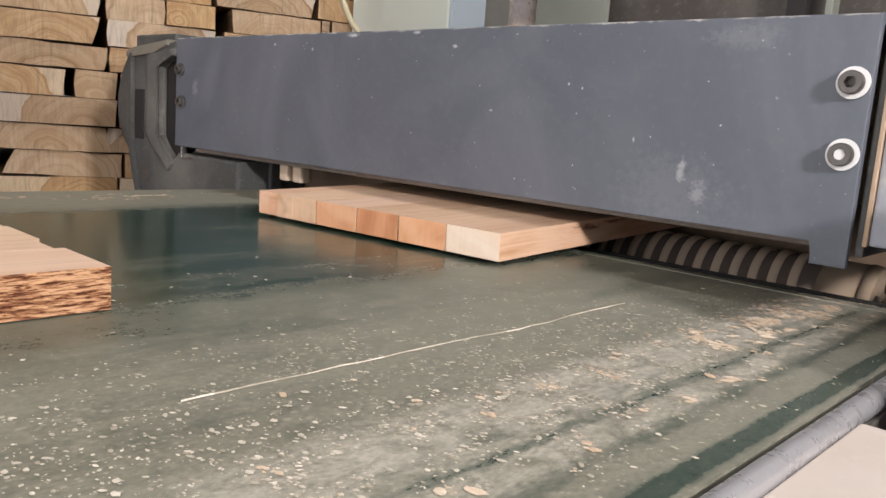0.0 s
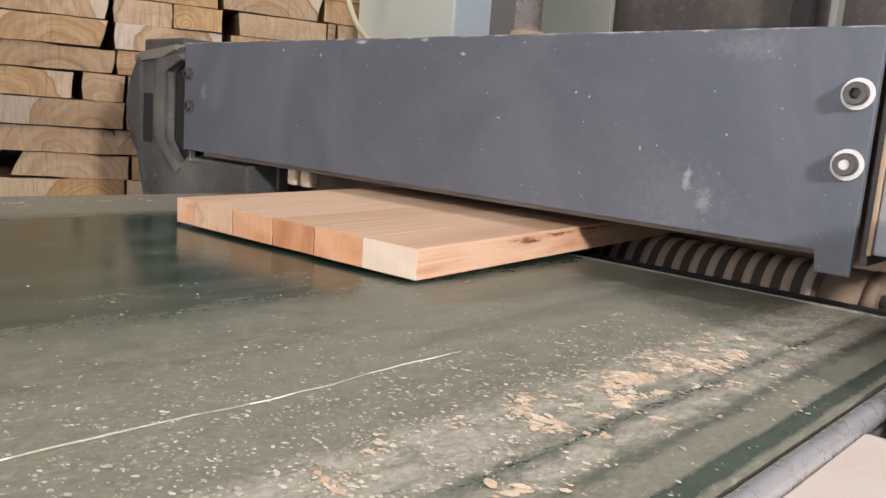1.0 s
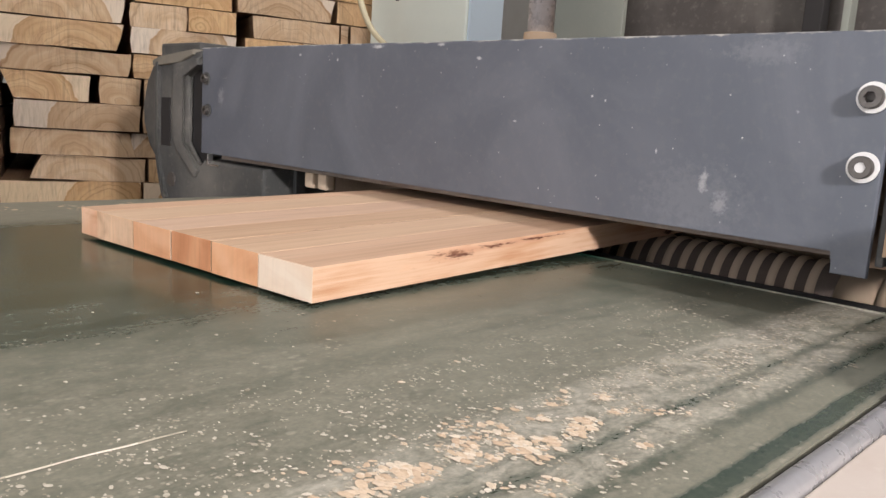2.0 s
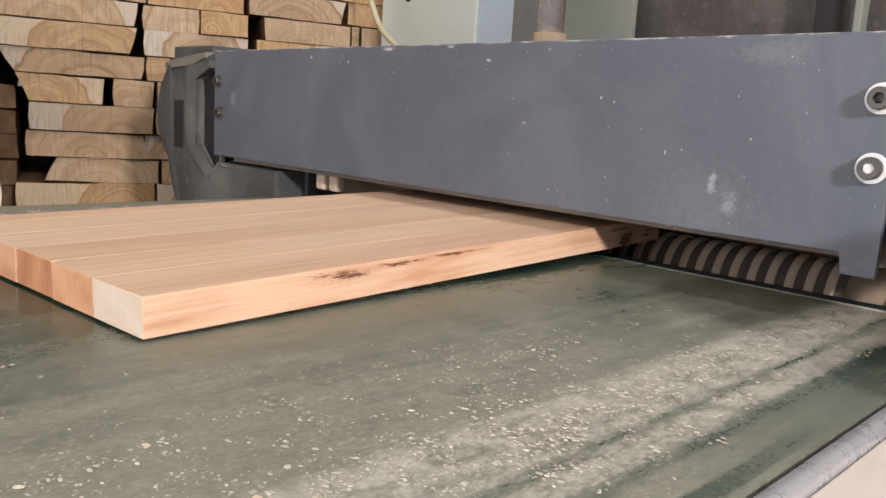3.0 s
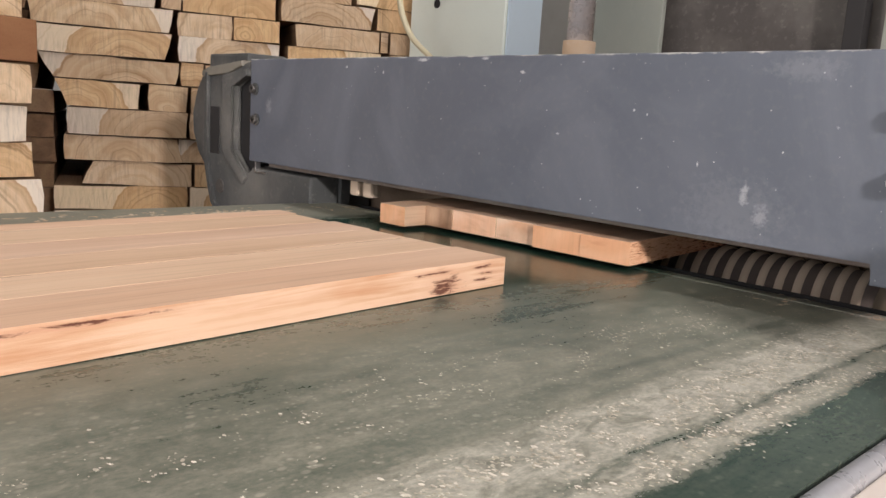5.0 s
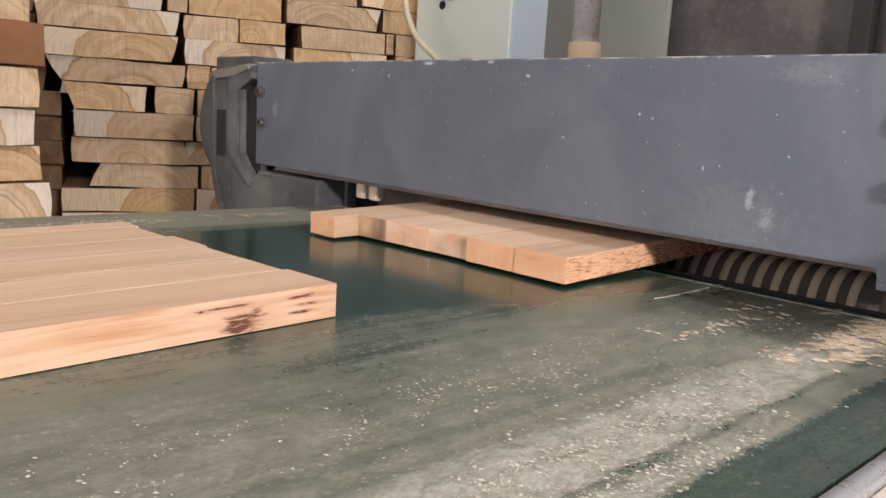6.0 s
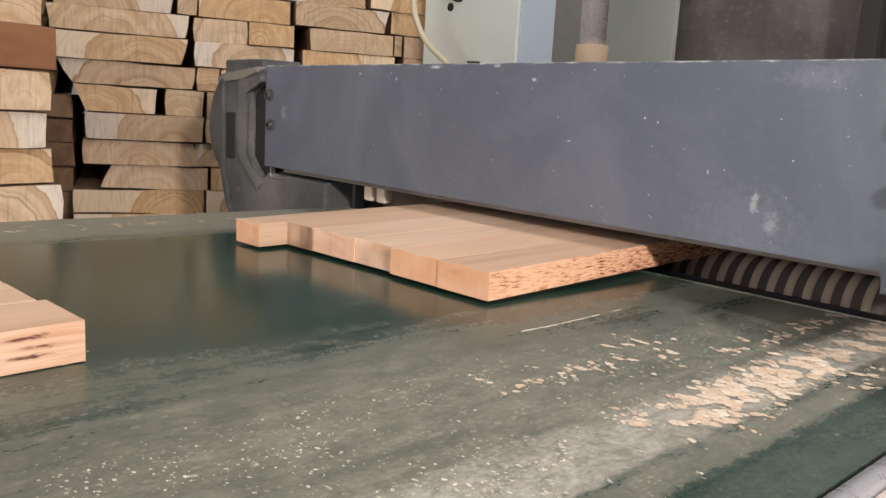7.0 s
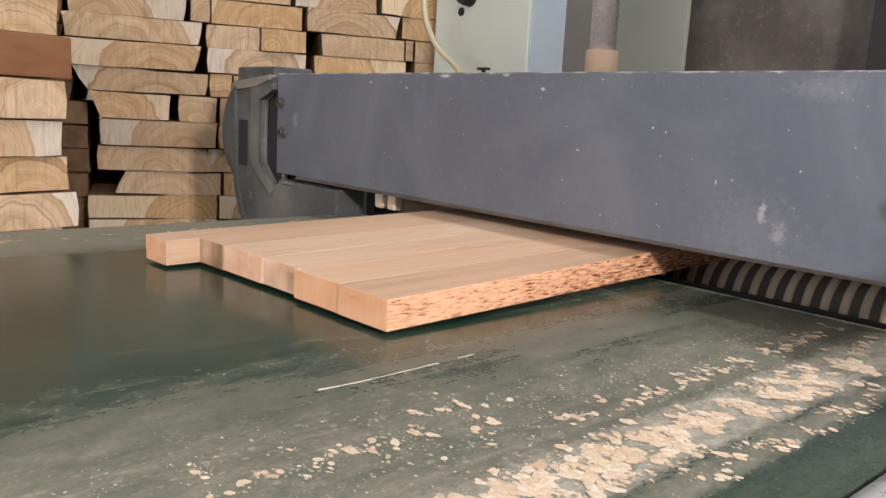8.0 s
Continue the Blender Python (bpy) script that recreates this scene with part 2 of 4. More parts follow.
def painted(name, col, dust=(0.46, 0.42, 0.36), amount=0.25, rough=0.45, chips=True, metal=0.0):
    m = Mat(name, rough, metal, 0.4)
    big = m.noise(m.coord((5, 5, 5)), 1.0, 5, 0.6)
    fine = m.noise(m.coord((90, 90, 90)), 1.0, 4, 0.65)
    c = m.mix(m.ramp(big, [(0.45, grey(0)), (0.75, grey(amount))]), col, dust)
    c = m.mix(m.ramp(fine, [(0.55, grey(0)), (0.75, grey(amount * 0.6))]), c, dust)
    if chips:
        v = m.node("ShaderNodeTexVoronoi", Scale=42.0, Randomness=1.0)
        m.link(m.coord((1, 1, 1)), v.inputs["Vector"])
        spot = m.ramp(v.outputs["Distance"], [(0.05, grey(1)), (0.09, grey(0))])
        keep = m.ramp(m.noise(m.coord((17, 17, 17)), 1.0, 2), [(0.60, grey(0)), (0.68, grey(0.8))])
        c = m.mix(m.math("MULTIPLY", spot, keep), c, (0.62, 0.6, 0.55))
    m.color(c)
    m.rough(m.ramp(fine, [(0.3, grey(rough - 0.08)), (0.7, grey(rough + 0.15))]))
    return m.bump(fine, 0.08, 0.0008).m


def beam_paint():
    """Grey paint with smears, small chips and a few long-standing scuffs at (x, z, width, height)."""
    m = Mat("grey_machine_paint", 0.4, 0, 0.45)
    where = m.coord((1, 1, 1))
    smear = m.noise(m.coord((7, 7, 5)), 1.0, 6, 0.6, 1.5)
    fine = m.noise(m.coord((120, 120, 120)), 1.0, 4, 0.65)
    col = m.mix(m.ramp(smear, [(0.42, grey(0)), (0.72, grey(0.30))]), (0.112, 0.122, 0.146), (0.25, 0.255, 0.285))
    col = m.mix(m.ramp(fine, [(0.52, grey(0)), (0.8, grey(0.25))]), col, (0.22, 0.215, 0.21))
    rag = m.noise(m.coord((160, 160, 160)), 1.0, 4, 0.7)
    for x, z, rx, rz, k in ((-0.109, 0.929, 0.004, 0.009, 0.45), (-0.095, 0.913, 0.007, 0.009, 0.28), (-0.293, 0.964, 0.004, 0.002, 0.7), (-0.074, 1.022, 0.030, 0.010, 0.10),
                            (-0.483, 1.031, 0.016, 0.004, 0.9), (-0.39, 1.032, 0.010, 0.003, 0.8), (-0.796, 0.972, 0.008, 0.014, 0.20),
                            (-0.34, 1.019, 0.006, 0.003, 0.8), (-0.15, 0.948, 0.002, 0.004, 0.9), (-0.115, 0.915, 0.05, 0.03, 0.07), (-0.2, 0.985, 0.002, 0.002, 1.0),
                            (-0.213, 0.988, 0.002, 0.002, 1.0), (-0.62, 1.024, 0.004, 0.003, 0.8), (-0.55, 1.018, 0.003, 0.004, 0.8), (-0.27, 1.028, 0.004, 0.002, 0.8)):
        d = m.node("ShaderNodeVectorMath")
        d.operation = "MULTIPLY_ADD"
        m.link(where, d.inputs[0])
        rx, rz = (rx * 0.6, rz * 0.6) if k >= 0.7 else (rx, rz)
        d.inputs[1].default_value = (1 / rx, 0, 1 / rz)
        d.inputs[2].default_value = (-x / rx, 0, -z / rz)
        ln = m.node("ShaderNodeVectorMath")
        ln.operation = "LENGTH"
        m.link(d.outputs[0], ln.inputs[0])
        f = m.math("ADD", ln.outputs["Value"], m.math("MULTIPLY", m.math("SUBTRACT", rag, 0.5), 3.0))
        col = m.mix(m.ramp(f, [(0.3, grey(k)), (1.1, grey(0))]), col, (0.58, 0.57, 0.57))
    sep = m.node("ShaderNodeSeparateXYZ")
    m.link(where, sep.inputs[0])
    high = m.math("ADD", sep.outputs[2], m.math("MULTIPLY", m.math("SUBTRACT", rag, 0.5), 0.006))
    worn = m.ramp(m.math("MULTIPLY", m.math("SUBTRACT", high, 1.030), 200.0), [(0.70, grey(0)), (0.9, grey(0.85))])
    some = m.ramp(m.noise(m.coord((34, 34, 34)), 1.0, 3), [(0.47, grey(0)), (0.58, grey(1))])
    col = m.mix(m.math("MULTIPLY", worn, some), col, (0.52, 0.49, 0.45))
    for size, lo, hi in ((60.0, 0.55, 0.62), (120.0, 0.50, 0.59)):
        v = m.node("ShaderNodeTexVoronoi", Scale=size, Randomness=1.0)
        m.link(where, v.inputs["Vector"])
        ragged = m.math("ADD", v.outputs["Distance"], m.math("MULTIPLY", m.math("SUBTRACT", rag, 0.5), 0.35))
        spot = m.ramp(ragged, [(0.03, grey(1)), (0.08, grey(0))])
        keep = m.ramp(m.noise(m.coord((size / 4, size / 4, size / 4)), 1.0, 2), [(lo, grey(0)), (hi, grey(0.9))])
        col = m.mix(m.math("MULTIPLY", spot, keep), col, (0.60, 0.58, 0.56))
    m.color(col)
    m.rough(m.ramp(smear, [(0.3, grey(0.36)), (0.7, grey(0.55))]))
    return m.bump(fine, 0.06, 0.0006).m


BEAM_PAINT = beam_paint()
CAST_PAINT = painted("dusty_grey_casting", (0.070, 0.070, 0.068), amount=0.32, rough=0.6)
DARK_PAINT = painted("dark_machine_paint", (0.075, 0.064, 0.057), amount=0.25, rough=0.6, chips=False)
# plain black: painted shade of gap, slot, recess and cable hole; also black fittings
BLACK_GAP = Mat("black_gap_and_fittings", 0.8).color((0.022, 0.019, 0.018)).m
CABINET = painted("pale_green_enamel", (0.80, 0.84, 0.75), amount=0.12, rough=0.35, chips=False)
CABINET_SIDE = painted("pale_blue_enamel", (0.64, 0.74, 0.82), amount=0.1, rough=0.35, chips=False)
WORN_PLATE = painted("worn_blue_white_paint", (0.27, 0.29, 0.36), dust=(0.6, 0.52, 0.42), amount=0.7, rough=0.5)
STEEL = painted("scuffed_steel", (0.62, 0.60, 0.60), dust=(0.35, 0.33, 0.31), amount=0.45, rough=0.30, chips=False, metal=1.0)
RAIL = painted("satin_steel_rail", (0.66, 0.64, 0.65), dust=(0.42, 0.40, 0.40), amount=0.45, rough=0.26, chips=False, metal=0.40)
BOLT_STEEL = painted("oily_bolt_steel", (0.10, 0.09, 0.085), dust=(0.3, 0.27, 0.23), amount=0.35, rough=0.4, chips=False, metal=0.6)
WASHER = painted("bright_zinc", (0.80, 0.78, 0.76), dust=(0.6, 0.57, 0.53), amount=0.3, rough=0.4, chips=False)
LIP = painted("dusty_grey_brown_paint", (0.15, 0.115, 0.095), amount=0.5, rough=0.8, chips=False)
BROWN_DUST = painted("caked_brown_dust", (0.17, 0.115, 0.08), dust=(0.30, 0.22, 0.15), amount=0.7, rough=0.95, chips=False)
INNER_GREY = painted("grey_green_enamel", (0.27, 0.28, 0.24), amount=0.25, rough=0.5, chips=False)
GREY_DUST = painted("settled_grey_dust", (0.22, 0.195, 0.155), dust=(0.15, 0.14, 0.125), amount=0.7, rough=0.95, chips=False)
RUST = painted("rusty_tan_steel", (0.44, 0.30, 0.19), dust=(0.5, 0.43, 0.36), amount=0.6, rough=0.8, chips=False)
RUBBER = painted("dusty_dark_rubber", (0.115, 0.085, 0.075), dust=(0.26, 0.21, 0.17), amount=0.45, rough=0.75, chips=False)
ROLLER_END = painted("dusty_roller_end", (0.25, 0.18, 0.125), dust=(0.36, 0.28, 0.20), amount=0.8, rough=0.8, chips=False)
RIB = painted("dusty_roller_rib", (0.66, 0.51, 0.38), dust=(0.60, 0.47, 0.35), amount=0.8, rough=0.8, chips=False)
HOSE = painted("yellowed_hose", (0.55, 0.48, 0.32), dust=(0.4, 0.33, 0.22), amount=0.4, rough=0.4, chips=False)
FLOOR = painted("concrete_floor", (0.30, 0.28, 0.26), dust=(0.42, 0.36, 0.3), amount=0.8, rough=0.85, chips=False)
PLASTER = painted("workshop_plaster", (0.62, 0.60, 0.56), dust=(0.5, 0.47, 0.42), amount=0.5, rough=0.9, chips=False)
BEIGE = painted("beige_frame_paint", (0.47, 0.395, 0.34), dust=(0.58, 0.52, 0.47), amount=0.9, rough=0.7, chips=False)
LAMP_GLOW = Mat("lamp_tube", 0.5).color((0.9, 0.9, 0.9))
LAMP_GLOW.b.inputs["Emission Color"].default_value = (1, 0.95, 0.88, 1)
LAMP_GLOW.b.inputs["Emission Strength"].default_value = 4.0
LAMP_GLOW = LAMP_GLOW.m


def belt_material():
    """Green belt under streaks of grind dust; U is across, V along, in metres."""
    m = Mat("green_belt", 0.25, 0, 0.30)
    uv = m.node("ShaderNodeTexCoord").outputs["UV"]

    def at(sx, sy):
        p = m.node("ShaderNodeMapping")
        p.inputs["Scale"].default_value = (sx, sy, 1)
        m.link(uv, p.inputs["Vector"])
        return p.outputs[0]

    sep = m.node("ShaderNodeSeparateXYZ")
    m.link(uv, sep.inputs[0])
    u = sep.outputs[0]
    streak = m.noise(at(34, 1.6), 1.0, 5, 0.6, 0.3)
    lines = m.noise(at(110, 2.5), 1.0, 3, 0.6)
    cloud = m.noise(at(9, 4), 1.0, 6, 0.65, 0.5)
    mottle = m.noise(at(75, 48), 1.0, 5, 0.7, 0.8)
    grain = m.noise(at(420, 260), 1.0, 3, 0.7)

    def band(a, b, wobble=0.0):
        n = m.node("ShaderNodeMapRange")
        n.inputs[1].default_value, n.inputs[2].default_value = a, b
        m.link(m.math("ADD", u, m.math("MULTIPLY", m.math("SUBTRACT", cloud, 0.5), wobble)) if wobble else u, n.inputs[0])
        return n.outputs[0]

    # dust lies on the outer strips; the work sweeps the middle clean
    right, left = band(-0.28, -0.08, 0.10), band(-0.53, -0.60, 0.08)
    late = m.node("ShaderNodeMapRange")
    late.inputs[1].default_value, late.inputs[2].default_value = 2.72, 2.98
    m.link(sep.outputs[1], late.inputs[0])
    wander = m.math("MULTIPLY", m.math("SUBTRACT", m.noise(at(60, 22), 1.0, 4, 0.65), 0.5), 0.014)
    wander = m.math("ADD", wander, m.math("MULTIPLY", m.math("SUBTRACT", m.noise(at(240, 130), 1.0, 4, 0.7), 0.5), 0.012))
    last = m.node("ShaderNodeMapRange")
    last.inputs[1].default_value, last.inputs[2].default_value = 3.15, 3.35
    m.link(sep.outputs[1], last.inputs[0])

    def strip(a, b, soft=0.003, rag=1.0):
        """One between a and b across the belt, with an uneven edge."""
        x = m.math("ADD", u, m.math("MULTIPLY", wander, rag))
        n = []
        for lo, hi in ((a - soft, a + soft), (b + soft, b - soft)):
            n.append(m.node("ShaderNodeMapRange"))
            n[-1].inputs[1].default_value, n[-1].inputs[2].default_value = lo, hi
            m.link(x, n[-1].inputs[0])
        return m.math("MULTIPLY", n[0].outputs[0], n[1].outputs[0])

    rim = m.math("MAXIMUM", m.math("MULTIPLY", strip(0.036, 0.09, 0.004), late.outputs[0]), m.math("MULTIPLY", strip(0.0560, 0.0652, 0.001, 0.30), m.math("SUBTRACT", 1.0, late.outputs[0])))
    track = m.math("MAXIMUM", strip(0.0135, 0.0195, 0.002), m.math("MAXIMUM", m.math("MULTIPLY", strip(0.034, 0.041, 0.002), 0.8), m.math("MULTIPLY", strip(0.0035, 0.0075, 0.002), m.math("MULTIPLY", m.math("SUBTRACT", 1.0, late.outputs[0]), 0.7))))
    track = m.math("MULTIPLY", track, m.ramp(m.noise(at(90, 26), 1.0, 4, 0.7), [(0.38, grey(0.25)), (0.56, grey(1))]))
    outer = m.math("MAXIMUM", right, left)
    keep = m.math("MULTIPLY", m.math("SUBTRACT", 1.0, m.math("MULTIPLY", rim, 0.72)), m.math("SUBTRACT", 1.0, m.math("MULTIPLY", track, 0.60)))
    amount = m.math("ADD", m.math("MULTIPLY", streak, 0.28), m.math("ADD", 0.022, m.math("MULTIPLY", cloud, 0.42)))
    amount = m.math("ADD", amount, m.math("MULTIPLY", m.math("SUBTRACT", mottle, 0.5), 0.22))
    amount = m.math("ADD", amount, m.math("MULTIPLY", m.math("MULTIPLY", m.math("SUBTRACT", lines, 0.5), m.math("ADD", 0.10, right)), 0.30))
    amount = m.math("ADD", amount, m.math("SUBTRACT", m.math("MULTIPLY", outer, 0.39), 0.06))
    pale = m.math("ADD", strip(-0.025, 0.0145, 0.006), m.math("MULTIPLY", strip(0.019, 0.0345, 0.003), m.math("SUBTRACT", 0.85, m.math("MULTIPLY", last.outputs[0], 0.85))))
    amount = m.math("ADD", m.math("ADD", amount, m.math("ADD", m.math("MULTIPLY", right, -0.05), m.math("MULTIPLY", m.math("SUBTRACT", 1.0, late.outputs[0]), 0.09))), m.math("MULTIPLY", pale, 0.24))
    film = m.ramp(amount, [(0.40, grey(0.03)), (0.52, grey(0.42)), (0.72, grey(0.92))])
    film = m.math("MULTIPLY", m.math("MULTIPLY", film, keep), m.ramp(grain, [(0.25, grey(0.6)), (0.6, grey(1))]))
    green = m.ramp(cloud, [(0.3, (0.007, 0.026, 0.018)), (0.7, (0.014, 0.045, 0.031))])
    dusty = m.mix(mottle, (0.158, 0.150, 0.114), (0.325, 0.300, 0.230))
    dusty = m.mix(m.math("MULTIPLY", pale, m.ramp(mottle, [(0.36, grey(0.10)), (0.60, grey(0.95))])), dusty, (0.46, 0.42, 0.345))
    col = m.mix(film, green, dusty)
    # fine pale specks
    spots = 0.0
    for sx, sy, lo, hi in ((150, 110, 0.47, 0.6), (310, 240, 0.42, 0.58)):
        v = m.node("ShaderNodeTexVoronoi", Scale=1.0, Randomness=1.0)
        m.link(at(sx, sy), v.inputs["Vector"])
        spot = m.ramp(v.outputs["Distance"], [(0.16, grey(1)), (0.26, grey(0))])
        where = m.ramp(m.noise(at(sx / 6, sx / 14), 1.0, 3), [(lo, grey(0)), (hi, grey(1))])
        spots = m.math("ADD", spots, m.math("MULTIPLY", spot, where))
    spot = m.math("MULTIPLY", m.math("MULTIPLY", spots, keep), m.math("ADD", 0.01, m.math("MULTIPLY", right, 0.20)), True)
    col = m.mix(spot, col, (0.62, 0.55, 0.44))
    m.color(col)
    m.rough(m.math("ADD", m.math("MULTIPLY", film, 0.40), m.math("ADD", 0.15, m.math("MULTIPLY", spot, 0.4))))
    return m.bump(m.math("ADD", grain, m.math("MULTIPLY", spot, 2.0)), 0.08, 0.0006).m


BELT = belt_material()


def chip_wood(name, tones):
    m = Mat(name, 0.9, 0, 0.2)
    own = m.node("ShaderNodeNewGeometry").outputs["Random Per Island"]
    c = m.ramp(own, list(zip((0.0, 0.35, 0.7, 1.0), tones)))
    n = m.noise(m.coord((500, 900, 500)), 1.0, 3)
    m.color(m.mix(0.5, c, m.mix(1.0, c, m.ramp(n, [(0.3, grey(0.7)), (0.6, grey(1.05))]), "MULTIPLY")))
    return m.bump(n, 0.2, 0.0004).m


CHIP = chip_wood("wood_chip", ((0.54, 0.40, 0.28), (0.61, 0.465, 0.33), (0.64, 0.51, 0.38), (0.67, 0.58, 0.46)))
SPECK = chip_wood("pale_wood_speck", ((0.36, 0.315, 0.245), (0.44, 0.395, 0.315), (0.54, 0.485, 0.395), (0.68, 0.61, 0.51)))


# ---- mesh helpers ----
def part(name, bm, mat, parent=None, label="", mats=(), smooth=False):
    """Links a bmesh as one mesh object, under parent when given."""
    me = bpy.data.meshes.new(name)
    bmesh.ops.recalc_face_normals(bm, faces=bm.faces[:])
    bm.to_mesh(me)
    bm.free()
    for mt in (mat, *mats):
        me.materials.append(mt)
    if smooth:
        for p in me.polygons:
            p.use_smooth = True
    ob = new(name, me)
    ob.parent = parent
    return tagged(ob, label)


def empty(name, x, y, z, label, category, group="", kind=""):
    ob = new(name)
    ob.empty_display_size = 0.05
    ob.matrix_basis = pose(x, y, z)
    return tagged(ob, label, category, group, kind)


def box(bm, x0, x1, y0, y1, z0, z1, bevel=0.0, mat=0):
    m = Matrix.LocRotScale(((x0 + x1) / 2, (y0 + y1) / 2, (z0 + z1) / 2), None, (x1 - x0, y1 - y0, z1 - z0))
    geo = bmesh.ops.create_cube(bm, size=1.0, matrix=m)
    faces = {f for v in geo["verts"] for f in v.link_faces}
    for f in faces:
        f.material_index = mat
    if bevel:
        edges = list({e for f in faces for e in f.edges})
        bmesh.ops.bevel(bm, geom=edges, offset=bevel, segments=2, affect="EDGES", profile=0.6)
    return bm


def boxed(*args, **kw):
    return box(bmesh.new(), *args, **kw)


def tube(bm, p, q, r, r2=None, seg=24, mat=0):
    """A capped cylinder or cone from p to q."""
    p, q = Vector(p), Vector(q)
    m = Matrix.Translation((p + q) / 2) @ (q - p).to_track_quat("Z", "Y").to_matrix().to_4x4()
    geo = bmesh.ops.create_cone(bm, cap_ends=True, segments=seg, radius1=r, radius2=r if r2 is None else r2, depth=(q - p).length, matrix=m)
    for f in {f for v in geo["verts"] for f in v.link_faces}:
        f.material_index = mat
        f.smooth = len(f.verts) == 4
    return bm


def prism(bm, outline, y0, y1, mat=0, bevel=0.0):
    """An outline in x and z, drawn out along y."""
    front = [bm.verts.new((x, y0, z)) for x, z in outline]
    back = [bm.verts.new((x, y1, z)) for x, z in outline]
    faces = [bm.faces.new(front), bm.faces.new(back[::-1])]
    n = len(outline)
    for i in range(n):
        faces.append(bm.faces.new((front[i], front[(i + 1) % n], back[(i + 1) % n], back[i])))
    for f in faces:
        f.material_index = mat
    if bevel:
        bmesh.ops.bevel(bm, geom=faces[0].edges[:] + faces[1].edges[:], offset=bevel, segments=2, affect="EDGES", profile=0.6)
    return bm


def ribbon(bm, points, r, seg=8):
    """A round hose through points."""
    rings = []
    for i, p in enumerate(points):
        d = Vector(points[min(i + 1, len(points) - 1)]) - Vector(points[max(i - 1, 0)])
        q = d.to_track_quat("Z", "Y")
        rings.append([bm.verts.new(Vector(p) + q @ Vector((r * math.cos(a), r * math.sin(a), 0))) for a in (k * 2 * math.pi / seg for k in range(seg))])
    for a, b in zip(rings, rings[1:]):
        for k in range(seg):
            bm.faces.new((a[k], a[(k + 1) % seg], b[(k + 1) % seg], b[k])).smooth = True
    return bm


# ---- the room ----
def setting(name, bm, mat, label, category):
    return tagged(part(name, bm, mat), label, category, kind="structure")


setting("floor", boxed(-4, 4, -4, 4, -0.1, 0), FLOOR, "dusty grey concrete workshop floor", "floor")
setting("wall_north", boxed(-4, 4, 4, 4.15, 0, 3.6), PLASTER, "plain plastered workshop wall", "wall")
bm = bmesh.new()
box(bm, -4, -1.6, -4.15, -4, 0, 3.6)
box(bm, 2.0, 4, -4.15, -4, 0, 3.6)
box(bm, -1.6, 2.0, -4.15, -4, 2.3, 3.6)
setting("wall_south", bm, PLASTER, "plain plastered workshop wall", "wall")
setting("wall_west", boxed(-4.15, -4, -4.15, 4.15, 0, 3.6), PLASTER, "plain plastered workshop wall", "wall")
setting("wall_east", boxed(4, 4.15, -4.15, 4.15, 0, 3.6), PLASTER, "plain plastered workshop wall", "wall")
setting("ceiling", boxed(-4.15, 4.15, -4.15, 4.15, 3.6, 3.7), PLASTER, "plain pale workshop ceiling", "ceiling")


# frame of the unseen opening that was added for the low front fill
bm = bmesh.new()
box(bm, -1.66, -1.60, -4.17, -3.98, 0, 2.36, 0.004)
box(bm, 2.00, 2.06, -4.17, -3.98, 0, 2.36, 0.004)
box(bm, -1.60, 2.00, -4.17, -3.98, 2.30, 2.36, 0.004)
setting("door_1", bm, PLANK_SIDE, "assumed brown timber frame of an unseen doorway, added for the front fill light", "door frame")


